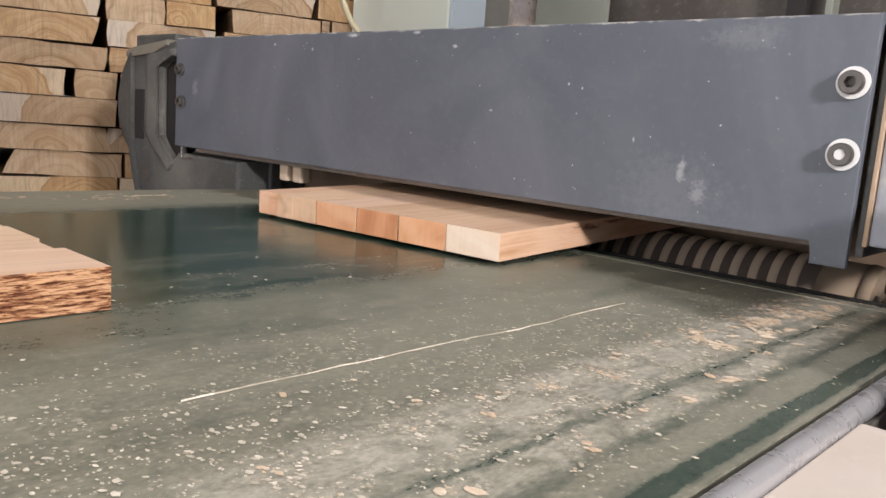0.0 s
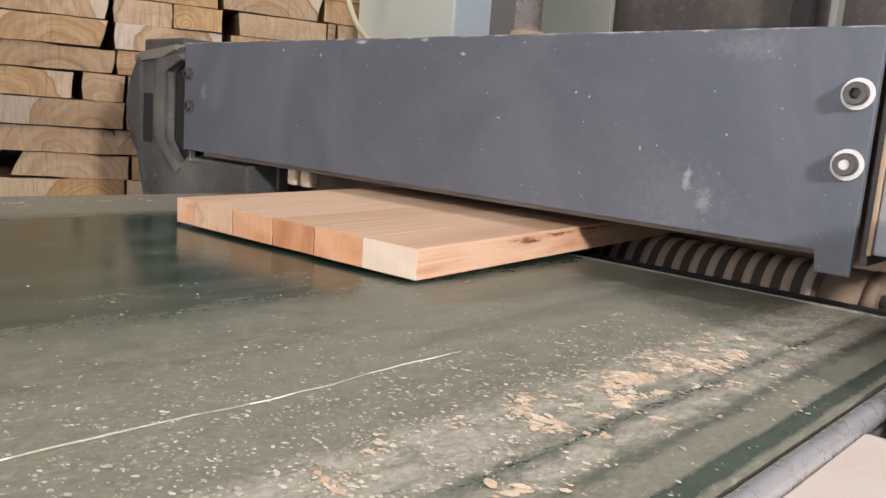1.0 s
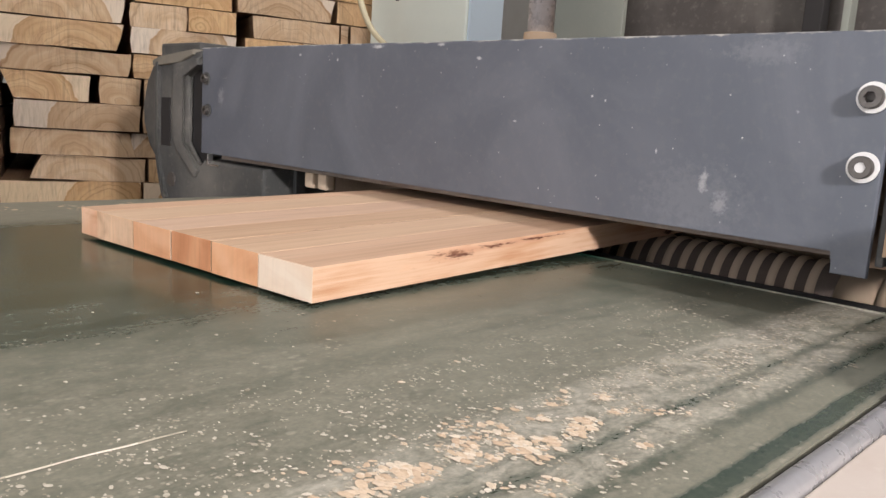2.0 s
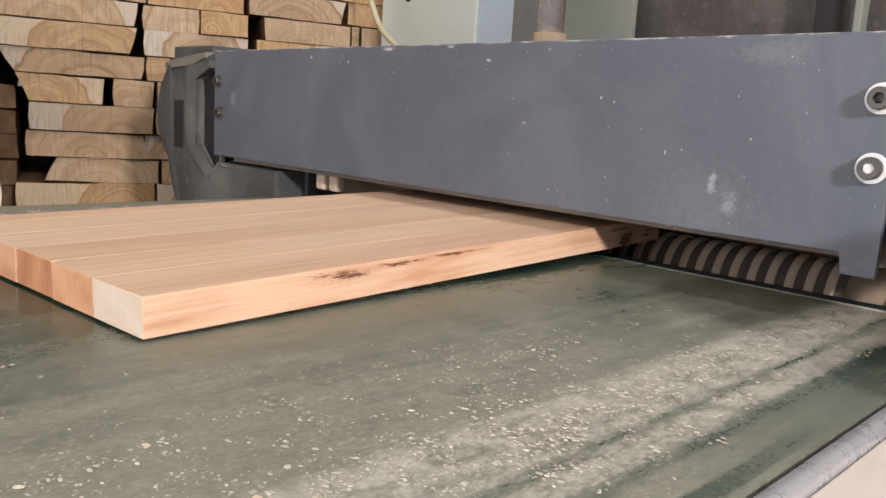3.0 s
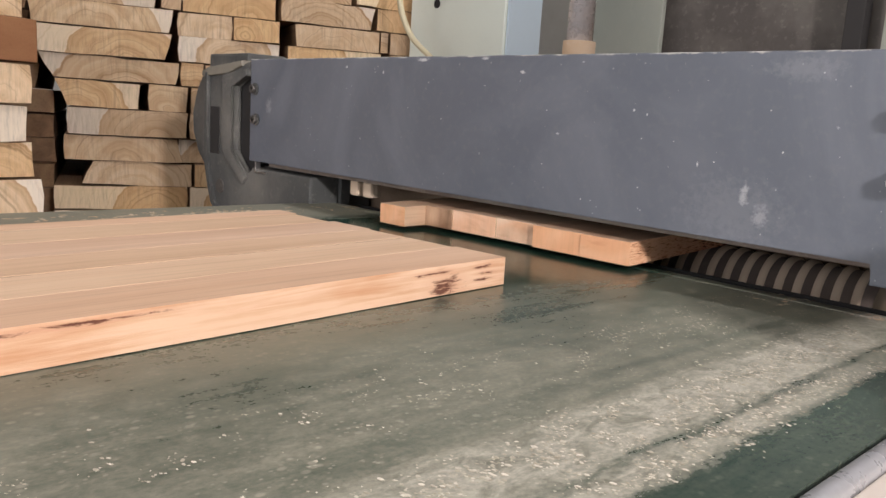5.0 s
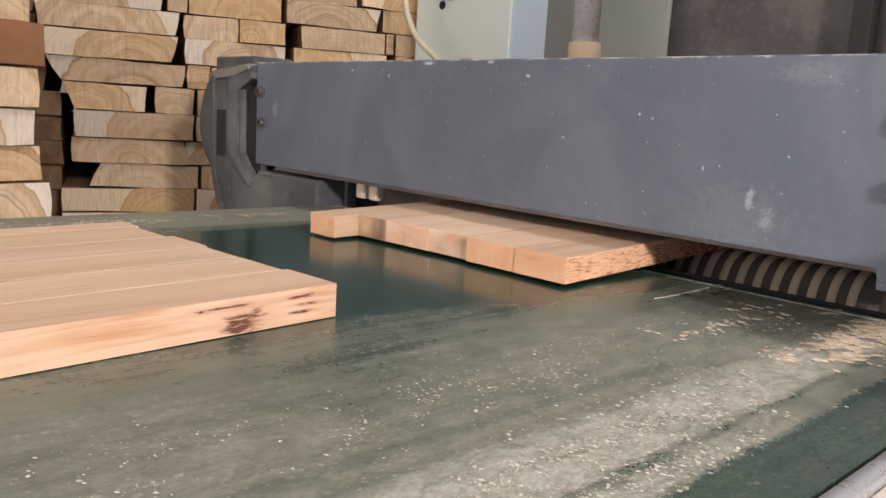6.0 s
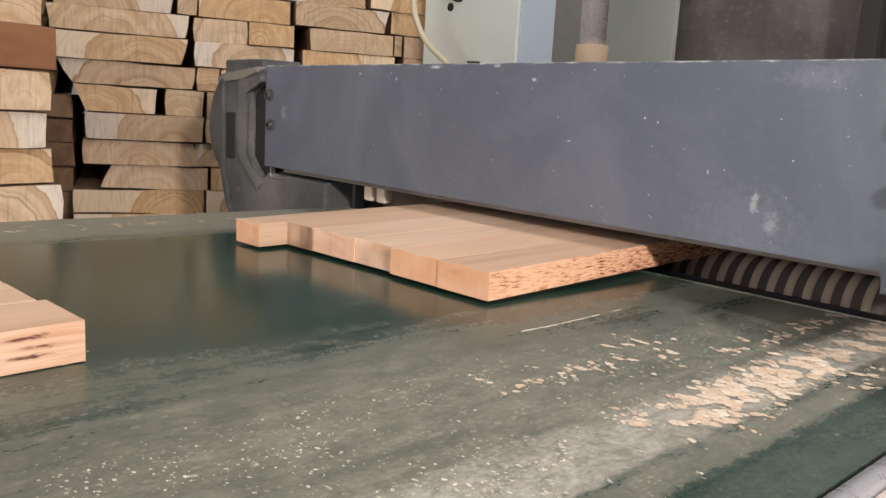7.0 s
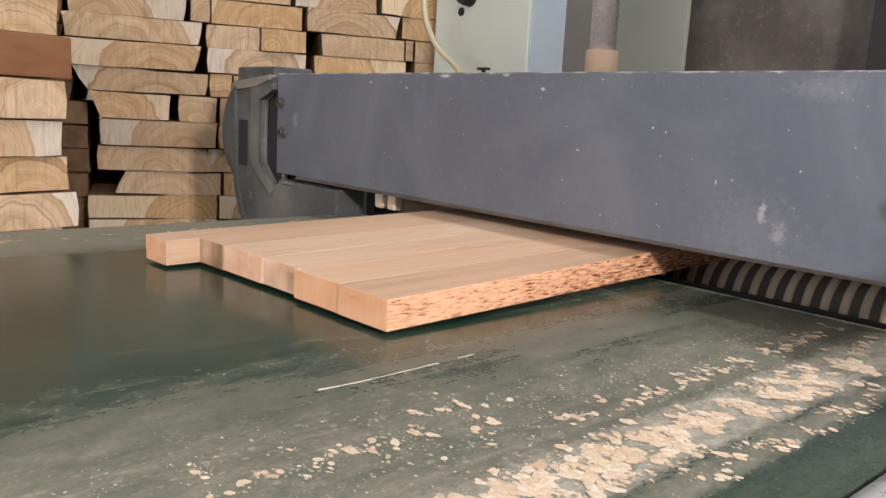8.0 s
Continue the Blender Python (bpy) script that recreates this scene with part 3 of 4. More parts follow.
# ---- the planer ----
def machine():
    top = empty("planing_machine", -0.4, 0.1, 0, "grey wood planing machine with a long outfeed guard beam", "machine")

    def add(name, bm, mat, label="", **kw):
        ob = part(name, bm, mat, None, label, **kw)
        ob.parent = top
        ob.matrix_basis = pose(0.4, -0.1, 0)
        return ob

    # guard beam: front plate with a leg at its right end, top lip and lower lip
    bm = bmesh.new()
    prism(bm, [(-0.846, 0.8935), (-0.013, 0.8935), (-0.013, 0.8775), (0.0095, 0.8775), (0.0095, 1.035), (-0.846, 1.035)], 0.0, 0.006, bevel=0.0012)
    box(bm, -0.846, 0.0095, 0.0065, 0.09, 1.028, 1.0345, 0.001)
    box(bm, -0.80, -0.0135, 0.0065, 0.030, 0.8945, 0.899, 0.0008)
    beam = add("guard_beam", bm, BEAM_PAINT, "long grey painted steel beam with scratches")
    # lower lip seen under the plate, dusty
    add("lower_lip", boxed(-0.80, -0.0135, 0.005, 0.032, 0.8885, 0.8932, 0.0008), LIP, "dusty lower lip of the beam")
    # dark housing behind the beam
    bm = bmesh.new()
    box(bm, -0.846, 0.02, 0.26, 0.9, 0.55, 1.0, 0.004)
    box(bm, -0.84, 0.02, 0.058, 0.26, 0.915, 1.027, 0.003)
    add("housing", bm, BROWN_DUST, "planer housing caked with brown wood dust")
    # bed below the roller
    add("bed", boxed(-1.0, 0.10, 0.085, 0.9, 0.2, 0.745, 0.004), DARK_PAINT, "dark machine bed below the roller")
    # side frame at the far end
    add("side_frame", boxed(-0.90, -0.72, 0.03, 0.30, 0.3, 0.886, 0.004), CAST_PAINT, "grey side frame of the machine bed")
    # near side pillar and its worn plate
    bm = bmesh.new()
    box(bm, 0.0108, 0.0158, 0.010, 0.3, 0.885, 1.5, 0.001)
    add("side_cheek", bm, CAST_PAINT, "dark folded cheek beside the beam")
    add("rusty_edge", boxed(0.0165, 0.0192, 0.002, 0.02, 0.893, 1.02, 0.0006), RUST, "rusty brown edge of the guide plate")
    add("worn_plate", boxed(0.0196, 0.10, 0.004, 0.05, 0.8935, 1.30, 0.002), WORN_PLATE, "worn blue-white painted guide plate")
    # unseen block, added to keep low light from the right off the belt
    add("side_block", boxed(0.13, 0.34, -0.19, 0.9, 0.0, 0.90, 0.006), BEAM_PAINT, "added grey block, out of view, that keeps low light off the belt")
    # lifting column with its dusty collar
    bm = bmesh.new()
    tube(bm, (-0.60, 0.42, 0.98), (-0.60, 0.42, 1.6), 0.020)
    add("column", bm, RAIL, "bright steel lifting column")
    bm = bmesh.new()
    tube(bm, (-0.60, 0.42, 1.0), (-0.60, 0.42, 1.098), 0.025)
    add("column_collar", bm, RUST, "dusty tan collar at the column's foot")
    # pale cabinet
    bm = bmesh.new()
    box(bm, -1.21, -0.925, 0.60, 0.70, 0.0, 1.7, 0.004)
    cab = add("cabinet", bm, CABINET, "pale green enamelled control cabinet")
    bm = bmesh.new()
    box(bm, -0.9235, -0.918, 0.604, 0.70, 0.0, 1.7)
    add("cabinet_side", bm, CABINET_SIDE, "pale blue side of the cabinet")
    bm = bmesh.new()
    tube(bm, (-1.125, 0.598, 1.208), (-1.125, 0.603, 1.208), 0.009)
    # flat black disc, the hole's inner shade given by its colour
    add("cabinet_hole", bm, BLACK_GAP, "round black cable hole")
    bm = bmesh.new()
    tube(bm, (-1.10, 0.575, 1.238), (-1.10, 0.602, 1.238), 0.018, 0.022)
    add("cabinet_knob", bm, BLACK_GAP, "round dark grey knob")
    add("inner_plate", boxed(-0.905, -0.70, 0.80, 0.812, 0.9, 1.7, 0.002), INNER_GREY, "plain grey-green inner plate")
    add("rear_panel", boxed(-0.90, 0.5, 0.86, 0.9, 0.9, 1.7, 0.004), DARK_PAINT, "dark rear panel of the machine")
    for x, w in ((-0.36, 0.03), (-0.30, 0.012), (-0.16, 0.02)):
        add("rear_bar", boxed(x, x + w, 0.80, 0.83, 0.95, 1.6, 0.002), INNER_GREY if w < 0.015 else BLACK_GAP, "upright bar inside the machine")
    bm = bmesh.new()
    box(bm, -0.745, -0.725, 0.295, 0.305, 1.061, 1.065)
    box(bm, -0.737, -0.733, 0.297, 0.303, 1.028, 1.061)
    add("top_clip", bm, BLACK_GAP, "small black T-shaped clip")
    # pale bearing blocks behind the beam
    for x in (-0.632, -0.606):
        add("bearing_block", boxed(x, x + 0.017, 0.020, 0.036, 0.868, 0.8887, 0.004), RIB, "pale bearing block")
    # plate that joins the casting's foot to the bed, and the dusty cross bar behind it
    add("foot_plate", boxed(-0.87, -0.684, 0.045, 0.062, 0.80, 0.905, 0.002), CAST_PAINT, "dusty grey plate under the beam")
    add("cross_bar", boxed(-0.84, -0.45, 0.105, 0.125, 0.80, 0.905, 0.004), BROWN_DUST, "cross bar caked with brown wood dust")
    # unseen folded sheet at the operator's side, added to shadow the belt; clear of it
    bm = bmesh.new()
    box(bm, 0.100, 0.103, -0.150, 0.15, 0.903, 0.948, 0.001)
    box(bm, 0.1035, 0.140, -0.150, -0.147, 0.903, 0.948, 0.001)
    add("side_guard", bm, BEAM_PAINT, "added folded grey sheet, out of view, that casts the slanting belt shadow")
    return top


def bracket():
    """The cast bracket that carries the far end of the beam."""
    top = empty("cast_bracket", -0.93, 0.0, 0.80, "dusty grey cast iron bracket bolted to the beam's far end", "bracket")

    def add(name, bm, mat, label="", **kw):
        ob = part(name, bm, mat, top, label, **kw)
        ob.matrix_basis = pose(0.93, 0, -0.80)
        return ob

    bm = bmesh.new()
    # main casting: upright web with a notch at the beam's end, its foot drawn out to the right
    prism(bm, [(-0.970, 1.016), (-0.905, 1.022), (-0.850, 1.032), (-0.850, 1.013), (-0.897, 0.999), (-0.897, 0.903), (-0.850, 0.868),
               (-0.838, 0.884), (-0.690, 0.884), (-0.690, 0.80), (-0.925, 0.80), (-0.949, 0.822), (-0.962, 0.86), (-0.970, 0.885)], 0.0, 0.10, bevel=0.004)
    add("web", bm, CAST_PAINT)
    bm = bmesh.new()
    # rounded flank
    pts = [(-0.964, 1.020), (-1.020, 1.014), (-1.040, 0.99), (-1.054, 0.955), (-1.052, 0.925), (-1.034, 0.893), (-1.005, 0.868), (-0.964, 0.85)]
    prism(bm, pts, 0.014, 0.09, bevel=0.004)
    add("flank", bm, CAST_PAINT, "rounded grey flank")
    bm = bmesh.new()
    prism(bm, [(-0.974, 1.016), (-0.966, 1.017), (-0.966, 0.885), (-0.957, 0.855), (-0.944, 0.826), (-0.924, 0.806), (-0.932, 0.804), (-0.952, 0.822), (-0.964, 0.855), (-0.974, 0.885)], -0.006, 0.01, bevel=0.002)
    add("raised_rib", bm, CAST_PAINT, "raised rib with a worn pale crest")
    bm = bmesh.new()
    prism(bm, [(-0.922, 1.014), (-0.851, 1.022), (-0.851, 1.012), (-0.896, 0.998), (-0.896, 0.904), (-0.849, 0.868), (-0.858, 0.858), (-0.905, 0.888), (-0.922, 0.908)], -0.005, 0.01, bevel=0.0035)
    add("raised_lip", bm, CAST_PAINT, "raised lip round the dark notch")
    # slot and recess are solid black slabs that paint the shade inside them
    add("slot", boxed(-0.962, -0.935, -0.0015, 0.01, 0.896, 0.966, 0.001), BLACK_GAP, "dark upright slot")
    add("dark_recess", boxed(-0.893, -0.8475, 0.012, 0.02, 0.875, 1.008, 0.001), BLACK_GAP, "dark recess behind the bolts")
    bm = bmesh.new()
    tube(bm, (-0.929, -0.0025, 0.848), (-0.929, 0.01, 0.848), 0.0105)
    # solid dark disc; its colour stands for shade inside the hole
    add("bolt_hole", bm, DARK_PAINT, "round bolt hole in the foot")
    bm = bmesh.new()
    prism(bm, [(-0.986, 1.011), (-0.975, 1.011), (-0.905, 1.015), (-0.866, 1.026), (-0.866, 1.0335), (-0.905, 1.029), (-0.962, 1.024), (-0.986, 1.019)], -0.0045, 0.03, bevel=0.003)
    add("dust_cover", bm, GREY_DUST, "layer of grey-brown wood dust")
    add("back_block", boxed(-1.068, -0.945, 0.05, 0.12, 1.0, 1.050, 0.004), CAST_PAINT)
    add("angle_clip", box(boxed(-0.824, -0.798, -0.002, 0.006, 0.878, 0.8800, 0.0005), -0.8265, -0.8245, -0.002, 0.006, 0.878, 0.893, 0.0005), STEEL, "small bright angle clip")
    return top


def bolt(x, y, z, near):
    """Socket-head bolt with its washer, axis along y."""
    top = empty("socket_bolt", x, y, z, "bright zinc washer under a dark socket-head bolt" if near else "dusty grey socket-head bolt on the beam",
                "bolt", "bolts of the guard beam")
    bm = bmesh.new()
    tube(bm, (0, 0, 0), (0, -0.0022, 0), 0.0100)
    part("washer", bm, WASHER if near else CAST_PAINT, top, "bright zinc washer")
    bm = bmesh.new()
    # head with a socket: ring and sunk floor
    seg, r, ri, h = 24, 0.0073, 0.0038, 0.0082
    outer = [(r * math.cos(a), r * math.sin(a)) for a in (k * 2 * math.pi / seg for k in range(seg))]
    inner = [(ri * math.cos(k * math.pi / 3), ri * math.sin(k * math.pi / 3)) for k in range(6)]
    rim = [bm.verts.new((a * 0.92, -h, b * 0.92)) for a, b in outer]
    side = [bm.verts.new((a, -h + 0.0012, b)) for a, b in outer]
    base = [bm.verts.new((a, -0.0022, b)) for a, b in outer]
    lip = [bm.verts.new((a, -h, b)) for a, b in inner]
    deep = [bm.verts.new((a, -h + 0.006, b)) for a, b in inner]
    for k in range(seg):
        j = (k + 1) % seg
        bm.faces.new((base[k], base[j], side[j], side[k])).smooth = True
        bm.faces.new((side[k], side[j], rim[j], rim[k]))
        a, b = int(k * 6 / seg), int(((k + 1) % seg) * 6 / seg)
        if a == b:
            bm.faces.new((rim[k], rim[j], lip[a]))
        else:
            bm.faces.new((rim[k], rim[j], lip[b % 6], lip[a]))
    for k in range(6):
        bm.faces.new((lip[k], lip[(k + 1) % 6], deep[(k + 1) % 6], deep[k]))
    bm.faces.new(deep)
    if near and z < 0.97:
        plug = bmesh.new()
        tube(plug, (0, -h + 0.0022, 0), (0, -h + 0.0008, 0), ri * 0.98, seg=6)
        part("socket_fill", plug, WASHER, top, "white hexagonal plug in the socket")
    part("head", bm, BOLT_STEEL, top, "dark oily socket head")
    if not near:
        top.scale = (0.85, 0.85, 0.85)
    return top


def roller():
    """Outfeed roller with a helical rib; its axis lies along x."""
    top = empty("feed_roller", -0.38, 0.210, ZB - 0.0385, "dark outfeed roller with dusty pale spiral ribs", "roller")
    bm = bmesh.new()
    tube(bm, (-0.338, 0, 0), (0.319, 0, 0), 0.0435, seg=48)
    part("drum", bm, RUBBER, top, "dark rubber drum")
    bm = bmesh.new()
    pitch, width, r0, r1, seg = 0.01766, 0.0090, 0.043, 0.046, 40
    rows = []
    turns = int(0.648 / pitch)
    for k in range(turns * seg + 1):
        a = k * 2 * math.pi / seg
        x = -0.329 + k * pitch / seg
        c, s = math.cos(a), math.sin(a)
        rows.append([bm.verts.new((x + dx, r * c, r * s)) for dx, r in ((0, r0), (0.0015, r1), (width - 0.0015, r1), (width, r0))])
    for p, q in zip(rows, rows[1:]):
        for i in range(3):
            bm.faces.new((p[i], p[i + 1], q[i + 1], q[i])).smooth = True
    part("spiral_rib", bm, RIB, top, "pale dusty spiral rib")
    bm = bmesh.new()
    tube(bm, (0.3195, 0, 0), (0.353, 0, 0), 0.0445, seg=48)
    part("plain_end", bm, ROLLER_END, top, "smooth dusty end of the roller")
    bm = bmesh.new()
    tube(bm, (0.3535, 0, 0), (0.364, 0, 0), 0.0455, 0.0435, seg=48)
    disc = part("end_disc", bm, ROLLER_END, top, "grey metal end disc")
    bm = bmesh.new()
    tube(bm, (0.3645, 0, 0), (0.370, 0, 0), 0.013, seg=20)
    for k in range(5):
        a = k * 2 * math.pi / 5
        tube(bm, (0.3645, 0.028 * math.cos(a), 0.028 * math.sin(a)), (0.3665, 0.028 * math.cos(a), 0.028 * math.sin(a)), 0.006, seg=10)
    part("hub", bm, BOLT_STEEL, disc, "dark hub")
    return top


machine()
bracket()
for bx, by, bz, near in ((-0.0015, -0.0005, 0.9930, True), (-0.0015, -0.0005, 0.9488, True), (-0.832, -0.0005, 0.994, False), (-0.828, -0.0005, 0.952, False)):
    bolt(bx, by, bz, near)
ROLLER = roller()

# ---- the conveyor ----
BELT_SPEED = 0.156
NOSE_Y, NOSE_R, SEG = 0.036, 0.040, 0.02
TAIL_Y, RUN_0 = -2.66, 2.70
BELT_X0, BELT_X1 = -0.70, 0.068


def conveyor_frame():
    top = empty("outfeed_conveyor", -0.3, -1.2, 0, "outfeed belt conveyor with a scuffed steel side rail", "conveyor")

    def add(name, bm, mat, label=""):
        ob = part(name, bm, mat, top, label)
        ob.matrix_basis = pose(0.3, 1.2, 0)
        return ob

    bm = bmesh.new()
    tube(bm, (0.0740, -2.7, ZB - 0.0045), (0.0740, 0.012, ZB - 0.0045), 0.0054, seg=28)
    add("side_rail", bm, RAIL, "scuffed bright steel tube rail")
    add("side_plate", boxed(0.0695, 0.0785, -2.7, 0.010, ZB - 0.16, ZB - 0.0105, 0.001), DARK_PAINT)
    add("side_shelf", boxed(0.0797, 0.1275, -2.7, -0.20, ZB - 0.08, ZB - 0.0040, 0.0010), BEIGE, "beige painted ledge beside the rail")
    add("wide_ledge", boxed(0.128, 0.62, -2.7, -0.20, ZB - 0.08, ZB - 0.0048, 0.0010), BEIGE, "beige painted side table")
    add("far_plate", boxed(-0.730, -0.705, -2.7, 0.010, ZB - 0.16, ZB - 0.006, 0.003), CAST_PAINT, "dusty grey far side plate")
    add("slider_bed", boxed(-0.695, 0.062, -2.64, 0.0, ZB - 0.070, ZB - 0.008, 0.002), DARK_PAINT)
    # added black strip: the gap's shade as colour, covering the nose's pale sheen
    add("gap_shade_strip", boxed(-0.69, 0.062, 0.0785, 0.0815, ZB - 0.10, ZB - 0.003, 0.0008), BLACK_GAP, "black strip standing in for the shade in the gap before the roller")
    for x in (-0.69, 0.04):
        for y in (-0.2, -2.5):
            add("leg", boxed(x, x + 0.05, y, y + 0.05, 0.0, ZB - 0.16, 0.003), DARK_PAINT)
    return top


def belt_place(s):
    """The pose of a belt piece whose middle has run s metres along the belt since the nose's foot."""
    arc = NOSE_R * math.pi / 2
    tail = arc + NOSE_Y - TAIL_Y
    if s >= tail + 2 * arc:
        return (TAIL_Y + (s - tail - 2 * arc), -NOSE_R, 180.0)
    if s >= tail:
        a = (s - tail) / NOSE_R
        return (TAIL_Y - NOSE_R * math.sin(a), NOSE_R * math.cos(a), math.degrees(a))
    if s >= arc:
        return (NOSE_Y - (s - arc), NOSE_R, 0.0)
    if s <= 0:
        return (NOSE_Y + NOSE_R, s, -90.0)
    a = s / NOSE_R
    return (NOSE_Y + NOSE_R * math.cos(a), NOSE_R * math.sin(a), -90.0 + math.degrees(a))


# middle across the belt, spread, least and most radius, number tried a piece, threshold of the patches
CHIP_STRIPS = ((-0.004, 0.0095, 0.0006, 0.0036, 200, 0.49, "core"), (0.0285, 0.0050, 0.0006, 0.0030, 26, 0.50, "side"),
               (-0.004, 0.011, 0.0003, 0.0012, 150, 0.42, "crumb"), (0.0275, 0.0050, 0.0003, 0.0012, 70, 0.44, "crumb"),
               (-0.077, 0.012, 0.0005, 0.0030, 44, 0.50, "flake"), (-0.077, 0.020, 0.0003, 0.0009, 90, 0.45, "fine"),
               (-0.004, 0.016, 0.0003, 0.0010, 90, 0.42, "fine"), (-0.09, 0.08, 0.0003, 0.0012, 150, 0.48, "stray"),
               (-0.645, 0.012, 0.0006, 0.0034, 60, 0.50, "far"), (0.0, 0.030, 0.0004, 0.0014, 120, 0.46, "first"))


def conveyor_belt():
    """The belt in short rigid pieces that come up round the nose and run towards the camera's side."""
    belt = empty("conveyor_belt", 0, 0, ZB - NOSE_R, "glossy green conveyor belt under pale wood dust and chips", "belt")
    rng = random.Random(5)
    shapes = []
    for k in range(10):
        bm = bmesh.new()
        a, b, n = rng.uniform(1.0, 1.5), rng.uniform(0.65, 1.0), rng.choice((8, 9, 10, 11))
        rim = [rng.uniform(0.78, 1.10) for _ in range(n)]
        ring = [bm.verts.new((a * q * math.cos(i * 2 * math.pi / n), b * q * math.sin(i * 2 * math.pi / n), 0.0)) for i, q in enumerate(rim)]
        tip = bm.verts.new((rng.uniform(-0.2, 0.2), rng.uniform(-0.2, 0.2), 0.11))
        for i in range(n):
            bm.faces.new((ring[i], ring[(i + 1) % n], tip))
        shapes.append(bm)
    runs = []
    # belt run at which the dust lines lie when one second has gone
    LINE_START = NOSE_Y + NOSE_R * math.pi / 2 - RUN_0 - BELT_SPEED
    arc = NOSE_R * math.pi / 2
    count = 206
    for i in range(count):
        s0 = RUN_0 - i * SEG           # run at the start of the clip
        me = bpy.data.meshes.new("belt_piece")
        x0, x1, hl, th = BELT_X0, BELT_X1, SEG / 2, 0.003
        co = [(x0, -hl, 0), (x1, -hl, 0), (x1, hl, 0), (x0, hl, 0), (x0, -hl, -th), (x1, -hl, -th), (x1, hl, -th), (x0, hl, -th),
              (x1, hl + 0.0006, -0.0002), (x0, hl + 0.0006, -0.0002)]
        me.from_pydata(co, [], [(0, 1, 2, 3), (7, 6, 5, 4), (0, 4, 5, 1), (1, 5, 6, 2), (3, 2, 8, 9), (9, 8, 6, 7), (3, 9, 7), (2, 6, 8), (3, 7, 4, 0)])
        layer = me.uv_layers.new(name="UVMap")
        for loop in me.loops:
            v = co[loop.vertex_index]
            layer.data[loop.index].uv = (v[0], v[1] + i * SEG)
        me.materials.append(BELT)
        ob = new("belt_piece", me)
        ob.parent = belt
        runs.append((ob, s0))
        # chips that ride on this piece
        bm = bmesh.new()
        along = i * SEG
        # clumps of crumbs and flat flakes in strips, thick and thin along the belt, specks and strays
        tried = [strip for strip in CHIP_STRIPS for k in range(strip[4])] if s0 < 1.0 else []
        for x_mid, spread, lo, hi, tries, mask, kind in tried:
            x, y = rng.gauss(x_mid, spread), rng.uniform(-hl, hl)
            q = along + y + LINE_START + BELT_SPEED
            if kind == "flake" and q > 0.95:      # the narrow row of flakes that comes last
                x = -0.047 + (x - x_mid) * 0.36
            if not BELT_X0 + 0.01 < x < BELT_X1 - 0.006:
                continue
            late = min(1.0, max(0.0, (q - 0.72) / 0.10))
            early = min(1.0, max(0.0, (0.14 - q) / 0.12))
            clump = min(1.0, max(0.0, (q + 0.22) / 0.06)) * min(1.0, max(0.0, (0.10 - q) / 0.06))
            thick = {"core": max(late, 0.84 * clump, 0.33 * early), "side": max(late * min(1.0, max(0.0, (q - 0.80) / 0.04)), 0.8 * early),
                     "flake": 0.50 + 0.50 * late, "fine": 0.75 + 0.25 * max(late, early), "far": 0.8, "first": min(1.0, max(0.0, (0.34 - q) / 0.2)), "stray": 1.0 - 0.85 * min(1.0, max(0.0, (q + 0.15) / 0.35)), "crumb": 0.6 + 0.4 * min(1.0, max(0.0, (q + 0.1) / 0.2)) * (1.0 - late)}[kind]
            patch = 0.5 + 0.55 * noise.noise(Vector((x * 75, q * 55, 3.0))) + 0.30 * noise.noise(Vector((x * 14, q * 7, 8.0)))
            if patch + 0.42 * (thick - 1.0) < mask or rng.random() > thick + 0.1:
                continue
            size = lo + (hi - lo) * rng.random() ** 3.0 * (1.0 if kind not in ("core", "flake") else 0.35 + 0.65 * max(late, 0.42 * early, 0.5 * clump))
            spin = rng.uniform(-0.9, 0.9)
            src = shapes[rng.randrange(10)]
            vm = {}
            c, s = math.cos(spin), math.sin(spin)
            for v in src.verts:
                px, py = v.co.x * size, v.co.y * size
                vm[v] = bm.verts.new((x + c * px - s * py, y + s * px + c * py, v.co.z * size + 0.0002 + (0.0003 if size > 0.001 else 0.0)))
            for f in src.faces:
                bm.faces.new([vm[v] for v in f.verts]).material_index = 1 if kind in ("stray", "fine", "crumb") or kind == "first" or (kind == "flake" and size < 0.0014) else 0
        # a long thin line of dust
        for a0, b0, xs, wd in ((-0.56, -0.27, -0.077, 0.00045), (0.72, 0.83, -0.146, 0.0007), (0.264, 0.276, 0.045, 0.0020)):
            lo, hi = max(along - hl, a0 - LINE_START), min(along + hl, b0 - LINE_START)
            if lo < hi:
                edge = lambda q, side: xs + side * wd * max(0.12, 0.5 + 1.1 * noise.noise(Vector((q * 45, side * 3.0, a0)))) + 0.005 * noise.noise(Vector((q * 9, 0, a0))) + 0.0012 * noise.noise(Vector((q * 60, 2, a0)))
                n = 5
                row = [lo + (hi - lo) * q / n for q in range(n + 1)]
                quad = [(bm.verts.new((edge(q, -1), q - along, 0.0003)), bm.verts.new((edge(q, 0) , q - along, 0.0008)), bm.verts.new((edge(q, 1), q - along, 0.0003))) for q in row]
                for q, r in zip(quad, quad[1:]):
                    if noise.noise(Vector(((q[0].co.y + along) * 38, a0, 0))) < (-0.15 if a0 > 0 else -0.7) and wd < 0.001:
                        continue
                    bm.faces.new((q[0], q[1], r[1], r[0])).material_index = 1
                    bm.faces.new((q[1], q[2], r[2], r[1])).material_index = 1
        if bm.verts:
            chips = part("sawdust", bm, CHIP, ob, "scattered pale wood chips", mats=(SPECK,))
            tagged(chips, kind="stuff")
        else:
            bm.free()
    for bm in shapes:
        bm.free()
    return belt, runs


conveyor_frame()
